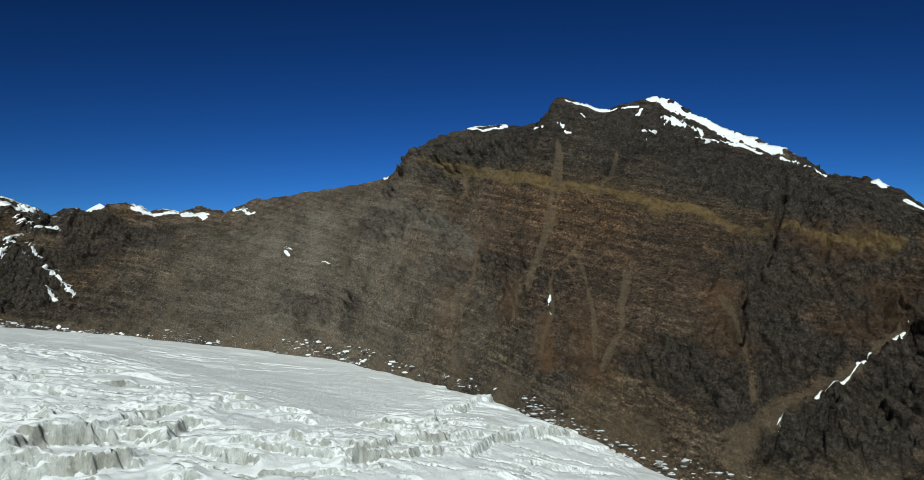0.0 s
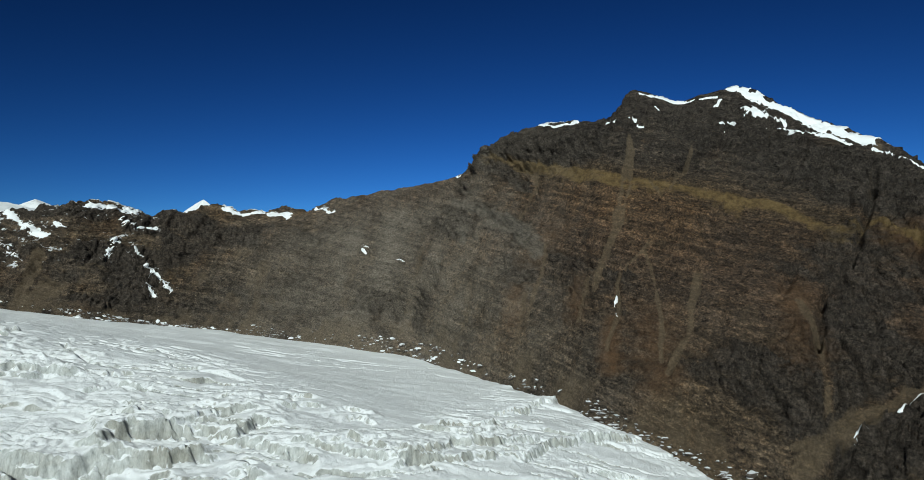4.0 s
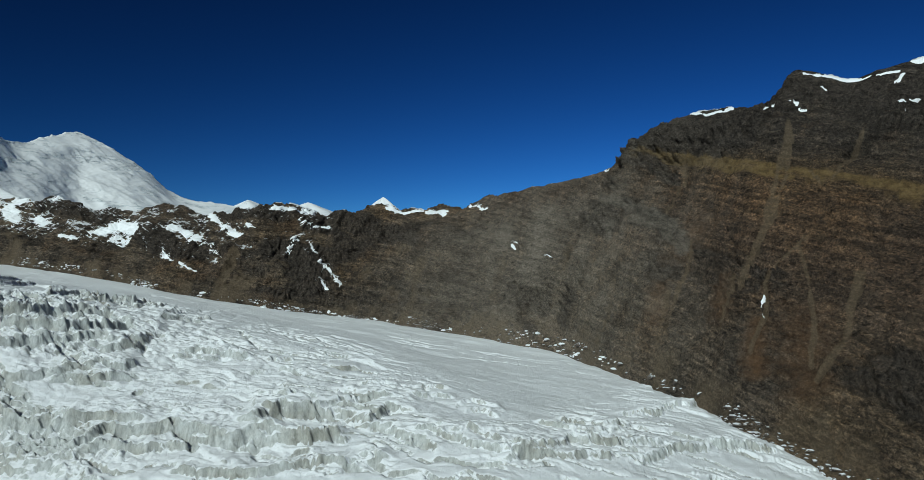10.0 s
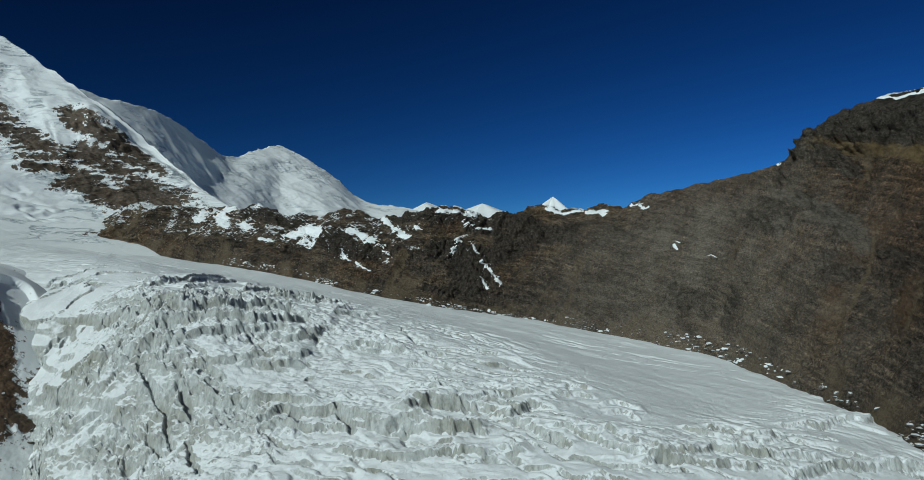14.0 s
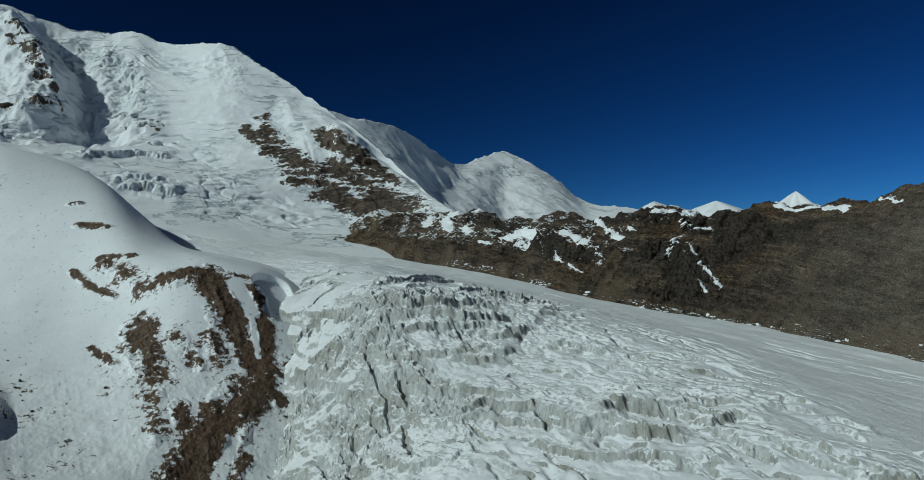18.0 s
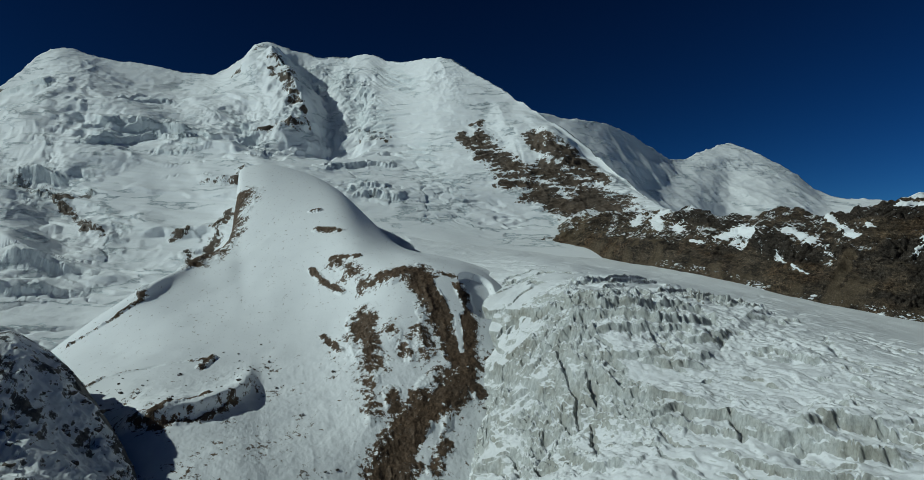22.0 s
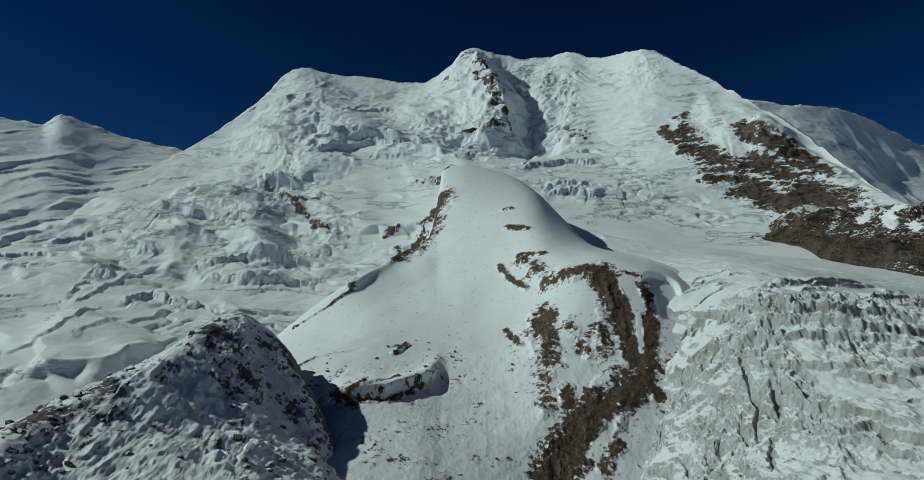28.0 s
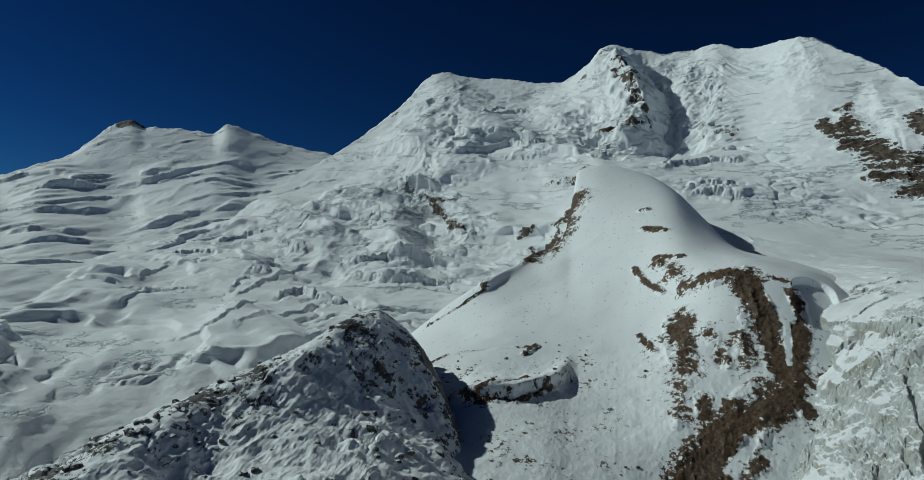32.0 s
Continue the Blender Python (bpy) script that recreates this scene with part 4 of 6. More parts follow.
mark(RIB_ROCK, (0.95, 15.0,), (-1053, 74, 198), (-1014, 57, 161), (-995, 39, 134))
mark(RIB_ROCK, (1.0, 11.0,), (-999, 7, 134), (-960, 18, 114))
mark(RIB_ROCK, (0.75, 9.0,), (-1176, 23, 274), (-1140, 69, 278))
mark(RIB_ROCK, (0.85, 8.5,), (-1039, -17, 155), (-1048, 2, 176))
mark(RIB_ROCK, (0.9, 11.5,), (-1280, -275, 268), (-1209, -220, 243), (-1214, -186, 240))
mark(RIB_ROCK, (0.95, 10.1,), (-1192, -222, 211), (-1090, -156, 183), (-1061, -114, 163))
mark(RIB_ROCK, (0.75, 9.6,), (-1504, 143, 586), (-1447, 175, 548))
mark(RIB_ROCK, (0.8, 10.3,), (-1292, 188, 409), (-1295, 209, 402))
mark(RIB_ROCK, (0.7, 9.7,), (-1237, -306, 252), (-1179, -260, 210))
mark(RIB_ROCK, (0.8, 16.7,), (-1768, -504, 560), (-1757, -510, 550))
mark(RIB_ROCK, (1, 11.4,), (-1053, 524, 328), (-1006, 565, 304), (-979, 573, 296))
mark(RIB_ROCK, (1, 11.5,), (-1004, 624, 348), (-944, 650, 321))
mark(RIB_ROCK, (1.05, 13.8,), (-912, 678, 282), (-876, 708, 268))
mark(RIB_ROCK, (1.1, 15.3,), (-981, 548, 282), (-952, 559, 251))
mark(RIB_ROCK, (1.15, 17.7,), (-865, 647, 223), (-780, 655, 179), (-700, 670, 141))
mark(RIB_ROCK, (1.0, 10.7,), (-918, 574, 234), (-890, 603, 218))
mark(RIB_ROCK, (1, 7.2,), (-793, 586, 159), (-792, 548, 152))
mark(RIB_ROCK, (1, 14.0,), (-966, 630, 303), (-918, 659, 269))
mark(RIB_ROCK, (0.9, 7.9,), (-1140, 544, 395), (-1108, 554, 381))
ICE_CLIFFS = []
mark(ICE_CLIFFS, (17.6,), (-1426, -251, 390), (-1445, -166, 420), (-1411, -72, 405), (-1364, -9, 387))
mark(ICE_CLIFFS, (16.3,), (-1750, -507, 567), (-1715, -442, 562), (-1671, -367, 555))
mark(ICE_CLIFFS, (12.7,), (-1570, -208, 503), (-1610, -135, 531), (-1601, -84, 531))
mark(ICE_CLIFFS, (33.0,), (-1507, 314, 600), (-1355, 354, 488), (-1271, 368, 416))
mark(ICE_CLIFFS, (23.3,), (-1445, 406, 595), (-1334, 453, 528))
mark(ICE_CLIFFS, (14.0,), (-1134, 236, 300), (-1153, 318, 319), (-1130, 393, 320))
mark(ICE_CLIFFS, (14.1,), (-1036, 273, 249), (-1032, 303, 251), (-1009, 351, 245))
mark(ICE_CLIFFS, (31.4,), (-1155, 419, 345), (-1037, 427, 272), (-937, 433, 211))
mark(ICE_CLIFFS, (25.3,), (-989, 368, 235), (-921, 402, 199), (-854, 438, 168))
mark(ICE_CLIFFS, (19.6,), (-1320, -349, 288), (-1253, -285, 248), (-1162, -275, 196))
mark(ICE_CLIFFS, (17.9,), (-1269, -399, 248), (-1105, -320, 167))
mark(ICE_CLIFFS, (16.9,), (-916, -304, 97), (-927, -224, 104), (-925, -120, 97))
mark(ICE_CLIFFS, (14.0,), (-862, -271, 79), (-839, -175, 73), (-873, -107, 78))
mark(ICE_CLIFFS, (10.3,), (-960, -456, 120), (-812, -415, 76), (-685, -377, 46))
mark(ICE_CLIFFS, (12.1,), (-912, -662, 110), (-935, -610, 117), (-913, -545, 110))
mark(ICE_CLIFFS, (11.5,), (-650, -543, 40), (-688, -529, 47), (-732, -517, 58))
mark(ICE_CLIFFS, (11.5,), (-1025, -636, 146), (-1075, -581, 164))
mark(ICE_CLIFFS, (10.8,), (-1011, -484, 138), (-960, -400, 116))
mark(ICE_CLIFFS, (10.5,), (-683, -315, 41), (-739, -301, 51), (-708, -242, 42))
mark(ICE_CLIFFS, (10.4,), (-1290, 90, 374), (-1240, 130, 359))
mark(ICE_CLIFFS, (14.3,), (-1431, 69, 457), (-1309, 103, 391))
mark(ICE_CLIFFS, (10.9,), (-1334, -88, 347), (-1311, -17, 351))
mark(ICE_CLIFFS, (12.8,), (-1220, -196, 239), (-1121, -111, 195), (-1009, -98, 134))
mark(ICE_CLIFFS, (19.2,), (-1362, -227, 379), (-1407, -100, 413), (-1335, 7, 382))
mark(ICE_CLIFFS, (20.8,), (-1013, 281, 241), (-997, 329, 240), (-966, 363, 222))
mark(ICE_CLIFFS, (21.5,), (-1325, -336, 302), (-1278, -212, 291))
FACE_RIBS = []
mark(FACE_RIBS, (38, 28.0,), (-1654, 132, 700), (-1539, 175, 595), (-1409, 203, 487), (-1318, 210, 419))
mark(FACE_RIBS, (-36, 34.0,), (-1586, 253, 655), (-1452, 279, 541), (-1334, 280, 443), (-1262, 256, 382))
mark(FACE_RIBS, (8, 15.2,), (-1523, 330, 619), (-1415, 306, 517), (-1301, 316, 422))
mark(FACE_RIBS, (-8, 13.0,), (-1434, 363, 564), (-1323, 343, 453))
mark(FACE_RIBS, (5, 32.6,), (-1305, 528, 591), (-1225, 526, 492), (-1158, 503, 404), (-1077, 490, 321))
mark(FACE_RIBS, (5, 14.8,), (-1130, 609, 454), (-1054, 603, 370), (-977, 584, 285))
mark(FACE_RIBS, (12, 13.7,), (-1003, 670, 380), (-952, 675, 320))
mark(FACE_RIBS, (-3, 17.1,), (-1132, 566, 421), (-1068, 557, 352))
mark(FACE_RIBS, (-22, 20.2,), (-1448, 82, 475), (-1350, 90, 412), (-1229, 137, 354))
mark(FACE_RIBS, (18, 41.1,), (-1864, -367, 710), (-1638, -281, 543), (-1463, -170, 434))
mark(FACE_RIBS, (-12, 34.8,), (-1771, -91, 645), (-1573, -96, 511), (-1440, -18, 437))
mark(FACE_RIBS, (20, 43.0,), (-1666, -451, 516), (-1408, -305, 357), (-1335, -226, 319))
mark(FACE_RIBS, (-16, 30.2,), (-1132, -222, 183), (-1017, -144, 133), (-962, -87, 113))
mark(FACE_RIBS, (18, 35.1,), (-1290, -436, 256), (-1192, -330, 210), (-1041, -241, 143))
mark(FACE_RIBS, (14, 32.6,), (-1271, -683, 238), (-1162, -513, 192), (-1032, -388, 140))
mark(FACE_RIBS, (-14, 28.5,), (-1062, -623, 160), (-941, -457, 115), (-845, -353, 77))
OUTCROP_ROCK = []
mark(OUTCROP_ROCK, (0.62, 11.0,), (-470, 195, 112), (-430, 208, 102), (-400, 214, 95))
mark(OUTCROP_ROCK, (0.7, 6.0,), (-405, 226, 106), (-385, 240, 108))
mark(OUTCROP_ROCK, (0.6, 9.0,), (-300, 205, 33), (-262, 196, 13))
mark(OUTCROP_ROCK, (1.15, 10.5,), (-394, 231, 105), (-389, 254, 109), (-368, 259, 97), (-342, 263, 73), (-322, 268, 55), (-300, 270, 39))
mark(OUTCROP_ROCK, (1.1, 7.0,), (-362, 289, 93), (-334, 285, 68), (-312, 278, 48), (-289, 270, 33))
mark(OUTCROP_ROCK, (1.1, 5.6,), (-286, 270, 31), (-274, 276, 21), (-271, 288, 16))
mark(OUTCROP_ROCK, (1.0, 4.7,), (-302, 295, 38), (-296, 301, 32))
mark(OUTCROP_ROCK, (0.7, 3.3,), (-383, 274, 106), (-373, 293, 99))
mark(OUTCROP_ROCK, (1.2, 13.0,), (-283, 256, 28), (-265, 238, 18), (-241, 220, 4), (-223, 204, -8), (-216, 198, -15))
mark(OUTCROP_ROCK, (1.0, 4.9,), (-235, 240, -2), (-218, 227, -12))
mark(OUTCROP_ROCK, (0.86, 11.2,), (-371, 205, 69), (-331, 203, 49), (-307, 208, 38))
mark(OUTCROP_ROCK, (0.72, 9.2,), (-341, 223, 63), (-316, 231, 46))
mark(OUTCROP_ROCK, (0.95, 5.9,), (-281, 213, 25), (-265, 214, 17))
mark(OUTCROP_ROCK, (0.78, 8.5,), (-329, 248, 59), (-312, 249, 47))
mark(OUTCROP_ROCK, (1.0, 2.8,), (-489, 173, 108), (-453, 183, 96), (-420, 196, 88))
mark(OUTCROP_ROCK, (1.0, 3.3,), (-483, 193, 118), (-460, 215, 120))
mark(OUTCROP_ROCK, (0.8, 4.7,), (-397, 217, 96), (-394, 226, 102))
mark(OUTCROP_ROCK, (1.0, 4.5,), (-564, 185, 152), (-538, 206, 149))
mark(OUTCROP_ROCK, (0.7, 2.5,), (-504, -38, 39), (-506, -4, 62), (-513, 20, 81))
mark(OUTCROP_ROCK, (0.9, 2.6,), (-259, 66, 10), (-266, 93, 12), (-295, 114, 19))
mark(OUTCROP_ROCK, (0.9, 2.6,), (-261, 65, 19), (-287, 94, 26))
mark(OUTCROP_ROCK, (0.9, 3.0,), (-352, 85, 36), (-370, 93, 41))
mark(OUTCROP_ROCK, (0.8, 2.8,), (-375, 176, 54), (-341, 186, 46))
mark(OUTCROP_ROCK, (1, 3.6,), (-628, 187, 167), (-625, 194, 167))
mark(OUTCROP_ROCK, (1.0, 22.0,), (-701, 91, 225), (-753, 96, 203), (-660, 78, 152), (-601, 55, 122))
mark(OUTCROP_ROCK, (0.9, 7.6,), (-594, 52, 138), (-599, 56, 117))
mark(OUTCROP_ROCK, (0.9, 3.9,), (-530, 17, 94), (-519, 20, 81))
mark(OUTCROP_ROCK, (0.55, 2.9,), (-340, 6, 21), (-360, 20, 28), (-362, 50, 33), (-370, 93, 38))

OUTCROP_SNOW = []
mark(OUTCROP_SNOW, (1, 4.1,), (-369, 273, 99), (-354, 277, 87), (-344, 278, 76))
mark(OUTCROP_SNOW, (1, 1.5,), (-341, 278, 73), (-309, 272, 46))
mark(OUTCROP_SNOW, (0.8, 3.0,), (-247, 236, 8), (-227, 222, -6))
HOLLOWS = []
mark(HOLLOWS, (14, 8.3,), (-372, 305, 99), (-350, 303, 79))
OCHRE = []
mark(OCHRE, (1, 3.1,), (93, 660, 189), (129, 615, 178), (174, 578, 165), (202, 566, 158), (247, 554, 147), (267, 539, 137))
mark(OCHRE, (0.9, 3.6,), (304, 525, 131), (318, 499, 123), (342, 492, 120), (346, 484, 117))
mark(OCHRE, (0.55, 3.1,), (267, 539, 137), (284, 523, 131), (304, 525, 131))
mark(OCHRE, (1, 2.7,), (71, 680, 202), (109, 643, 186), (140, 598, 172), (171, 572, 161))
RUST = []
mark(RUST, (0.8, 6.7,), (309, 513, 124), (317, 498, 117), (334, 497, 117))
mark(RUST, (0.6, 6.9,), (241, 494, 93), (239, 476, 77), (236, 459, 63))
mark(RUST, (0.6, 5.7,), (321, 471, 93), (331, 466, 87))
mark(RUST, (0.5, 7.6,), (295, 448, 69), (324, 457, 80))
mark(RUST, (0.8, 4.7,), (93, 575, 88), (91, 563, 73))
mark(RUST, (0.8, 4.3,), (131, 545, 95), (129, 529, 79))
mark(RUST, (0.9, 3.4,), (148, 506, 74), (145, 490, 51))
mark(RUST, (0.6, 8.0,), (168, 499, 75), (166, 467, 47))
mark(RUST, (0.6, 8.9,), (107, 593, 120), (116, 591, 129))
SLABS = []
mark(SLABS, (1, 4.3,), (75, 635, 143), (97, 611, 134), (107, 593, 120))
mark(SLABS, (1, 2.6,), (38, 688, 164), (75, 638, 149), (97, 613, 138))
mark(SLABS, (0.8, 3.2,), (50, 658, 138), (49, 654, 130))
GULLIES = []
mark(GULLIES, (4, 0.8,), (318, 551, 165), (307, 537, 144), (289, 515, 121), (272, 499, 106), (260, 493, 93), (242, 461, 68))
mark(GULLIES, (5, 0.8,), (253, 477, 88), (249, 472, 77), (242, 461, 67))
mark(GULLIES, (3, 1.2,), (207, 584, 175), (240, 610, 201), (264, 624, 217))
mark(GULLIES, (4, 1.0,), (226, 410, 22), (234, 414, 26), (236, 409, 22))
mark(GULLIES, (3, 1.0,), (315, 503, 121), (309, 497, 109))
mark(GULLIES, (3, 0.9,), (249, 509, 104), (238, 494, 93))
mark(GULLIES, (5, 1.5,), (327, 470, 90), (314, 454, 73))
LIPS = []
mark(LIPS, (9, 10.1,), (-1532, -208, 502), (-1641, -173, 538), (-1653, -121, 543))
mark(LIPS, (6, 5.9,), (-877, -297, 86), (-925, -245, 109), (-944, -167, 113), (-898, -113, 92))
mark(LIPS, (6, 5.8,), (-874, -306, 73), (-880, -228, 91), (-921, -160, 96), (-881, -109, 78))
mark(LIPS, (6, 5.8,), (-810, -269, 64), (-837, -203, 77), (-871, -126, 75))
mark(LIPS, (7, 5.6,), (-800, -217, 62), (-823, -150, 66), (-832, -101, 66))
mark(LIPS, (9, 8.7,), (-663, -371, 45), (-724, -374, 62), (-826, -394, 77), (-927, -373, 106))
mark(LIPS, (8, 7.0,), (-464, -346, 11), (-472, -312, 14), (-515, -294, 36), (-676, -337, 49))
mark(LIPS, (8, 5.0,), (-330, -295, -10), (-355, -272, -9), (-382, -248, -2))
mark(LIPS, (8, 8.8,), (-711, -566, 66), (-844, -610, 90), (-866, -510, 102))
mark(LIPS, (9, 7.7,), (-570, -492, 36), (-681, -515, 52), (-719, -452, 60))
mark(LIPS, (7, 9.5,), (-1352, -714, 259), (-1410, -638, 289), (-1446, -546, 316))
mark(LIPS, (8, 10.5,), (-1768, -522, 556), (-1665, -383, 553))
mark(LIPS, (7, 5.1,), (-582, -260, 35), (-684, -256, 43), (-703, -223, 47))
mark(LIPS, (6, 4.9,), (-497, -262, 29), (-619, -280, 39))
mark(LIPS, (8, 3.6,), (-340, -201, -23), (-378, -198, -12))
mark(LIPS, (6, 3.8,), (-403, -197, 8), (-464, -190, 23), (-588, -195, 22))
SCARPS = []
mark(SCARPS, (7, 1.9,), (-72, 353, 41), (-62, 352, 40), (-58, 367, 41), (-45, 374, 41), (-32, 376, 40), (-19, 377, 39), (-17, 392, 41), (-6, 392, 42), (0, 390, 40))
mark(SCARPS, (6, 1.7,), (-24, 373, 39), (-9, 375, 38), (2, 371, 36), (13, 367, 34), (22, 357, 32))
mark(SCARPS, (5, 1.8,), (-66, 345, 36), (-52, 350, 37), (-33, 352, 38), (-21, 366, 36))
mark(SCARPS, (4, 1.9,), (15, 404, 40), (23, 410, 40), (35, 405, 39))
mark(SCARPS, (3, 2.1,), (-13, 405, 44), (-2, 419, 43), (7, 420, 42))
mark(SCARPS, (2.5, 2.0,), (-44, 396, 45), (-26, 402, 44))
mark(SCARPS, (3, 2.3,), (-99, 410, 57), (-87, 421, 56))
mark(SCARPS, (5, 1.8,), (44, 363, 33), (60, 373, 33), (76, 383, 31), (89, 393, 29))
mark(SCARPS, (4, 1.7,), (19, 376, 37), (36, 378, 35), (48, 376, 35))
mark(SCARPS, (2.5, 2.1,), (-42, 405, 48), (-23, 414, 47), (-12, 427, 44), (2, 431, 45))
mark(SCARPS, (2.5, 2.0,), (-66, 378, 45), (-48, 389, 44))
mark(SCARPS, (3, 2.1,), (-97, 391, 56), (-85, 405, 54), (-68, 406, 51))
mark(SCARPS, (4, 2.0,), (47, 406, 37), (68, 401, 36), (89, 423, 35))
mark(SCARPS, (3, 2.4,), (8, 407, 40), (16, 421, 41), (30, 415, 40))
mark(SCARPS, (5, 2.4,), (51, 366, 33), (69, 395, 34), (95, 407, 32), (109, 423, 30))
mark(SCARPS, (5, 3.0,), (89, 455, 36), (105, 483, 34), (122, 513, 29))
mark(SCARPS, (6, 2.6,), (93, 385, 30), (110, 418, 30), (132, 438, 27), (155, 457, 22))
mark(SCARPS, (3, 2.2,), (28, 376, 36), (43, 385, 37))
mark(SCARPS, (4, 2.5,), (56, 413, 37), (77, 421, 35), (89, 438, 35))
mark(SCARPS, (5, 2.1,), (1, 375, 37), (16, 373, 36), (37, 369, 35), (59, 371, 31))
mark(SCARPS, (9, 2.8,), (-235, 313, 70), (-227, 326, 75), (-214, 336, 79), (-207, 348, 81), (-191, 362, 76), (-184, 382, 75), (-185, 408, 77))
mark(SCARPS, (6, 2.5,), (-186, 316, 55), (-173, 327, 58), (-164, 342, 58), (-150, 359, 59), (-144, 377, 59))
mark(SCARPS, (7, 2.7,), (-176, 364, 71), (-164, 376, 68), (-167, 398, 73))
mark(SCARPS, (6, 2.2,), (-143, 317, 40), (-129, 331, 42), (-106, 341, 38))
mark(SCARPS, (6, 2.0,), (-127, 307, 29), (-112, 321, 34), (-86, 331, 33), (-62, 343, 35), (-33, 352, 38), (-13, 370, 35))
mark(SCARPS, (6, 1.9,), (-83, 319, 31), (-49, 326, 31), (-20, 345, 32), (9, 359, 32))
mark(SCARPS, (4, 2.5,), (-143, 388, 61), (-120, 403, 60))
mark(SCARPS, (6, 2.1,), (-69, 356, 43), (-47, 373, 41), (-28, 396, 43), (-13, 403, 44))
mark(SCARPS, (6, 3.0,), (-192, 429, 80), (-188, 444, 77), (-180, 455, 76))
mark(SCARPS, (11, 2.5,), (-330, 322, 83), (-282, 325, 74), (-226, 344, 82), (-220, 362, 86), (-214, 390, 85), (-203, 407, 79), (-159, 395, 69))
mark(SCARPS, (8, 2.4,), (-233, 305, 61), (-205, 318, 68), (-186, 357, 74), (-175, 375, 71), (-157, 381, 66))
mark(SCARPS, (7, 1.8,), (-126, 308, 31), (-121, 330, 39), (-98, 342, 38), (-72, 340, 37), (-59, 346, 35), (-42, 350, 37))
mark(SCARPS, (6, 1.9,), (-157, 279, 9), (-113, 278, 15), (-100, 289, 20))
mark(SCARPS, (6, 2.3,), (-166, 335, 59), (-149, 348, 57), (-137, 362, 56))
mark(SCARPS, (5, 2.3,), (-146, 391, 63), (-139, 406, 65), (-117, 405, 60), (-106, 412, 58))
CREVASSES = []
mark(CREVASSES, (5, 1.9,), (-296, 361, 100), (-302, 388, 101))
mark(CREVASSES, (5, 2.1,), (-301, 391, 101), (-328, 456, 105))
mark(CREVASSES, (5, 2.0,), (-311, 451, 99), (-312, 468, 101))
mark(CREVASSES, (5, 2.0,), (-254, 439, 93), (-278, 473, 92))
mark(CREVASSES, (5, 1.9,), (-262, 413, 93), (-280, 452, 97))
mark(CREVASSES, (4, 1.7,), (-303, 329, 80), (-267, 339, 83))
mark(CREVASSES, (5.5, 1.0,), (-212, 308, 62), (-200, 307, 55))
mark(CREVASSES, (5.5, 1.1,), (-181, 311, 47), (-167, 307, 39), (-161, 306, 34))
mark(CREVASSES, (5.5, 0.9,), (-180, 292, 28), (-162, 290, 22))
mark(CREVASSES, (5.5, 0.8,), (-155, 298, 25), (-139, 290, 18), (-120, 283, 18))
mark(CREVASSES, (5.5, 1.7,), (-127, 350, 48), (-126, 354, 50))
mark(CREVASSES, (5.5, 1.6,), (-115, 330, 39), (-110, 330, 36))
mark(CREVASSES, (5.5, 1.5,), (-98, 343, 39), (-75, 333, 34))
mark(CREVASSES, (5, 1.5,), (-235, 438, 87), (-230, 452, 87))
mark(CREVASSES, (4, 1.5,), (-197, 440, 80), (-210, 470, 80))
mark(CREVASSES, (4, 1.4,), (-190, 461, 77), (-185, 469, 76))
mark(CREVASSES, (4, 1.4,), (-262, 386, 91), (-238, 378, 90))
mark(CREVASSES, (5.5, 1.1,), (-211, 308, 60), (-189, 303, 46), (-175, 301, 32), (-157, 293, 19))
mark(CREVASSES, (5.5, 1.2,), (-180, 311, 46), (-162, 307, 34))
mark(CREVASSES, (5, 1.6,), (-303, 360, 100), (-294, 376, 101))
mark(CREVASSES, (5, 1.8,), (-299, 382, 101), (-331, 448, 104))
mark(CREVASSES, (4, 1.6,), (-274, 372, 95), (-280, 396, 97))
mark(CREVASSES, (5, 1.7,), (-253, 434, 91), (-258, 449, 92))

# ---- ground ----
ring, spoke = 60, 160
radius = np.linspace(0, 4920, ring)[:, None]
angle = np.linspace(0, 2 * np.pi, spoke)[None]
ground = np.stack([120 + radius * np.cos(angle), 130 + radius * np.sin(angle), -95 + 0 * radius * angle], -1)
flat = ground.reshape(-1, 3)
ground[..., 2] += (fractal(flat, 700, 5, seed=3) * 22).reshape(ground.shape[:2])
thing("ground", sheet_mesh("ground", ground, {"rock": np.full(ground.shape[:2], 0.35), "ice": np.zeros(ground.shape[:2])}), FAR_SNOW, label="snowy valley floor that runs out to the horizon", category="ground", kind="structure")

# ---- rock mountain ----
base, rail = loft(MASSIF_RAILS, 1300, 380, back=0.9)
rail_rock = rail
up = normals(base)
flat = base.reshape(-1, 3)
grid = base.shape[:2]
rails_ = np.repeat(rail, grid[1])
front = smooth(-0.3, 0.0, rails_)
hold = (0.25 + 0.75 * smooth(0, 0.6, np.abs(rails_))) * (1 - 0.6 * smooth(3.3, 3.9, rails_))


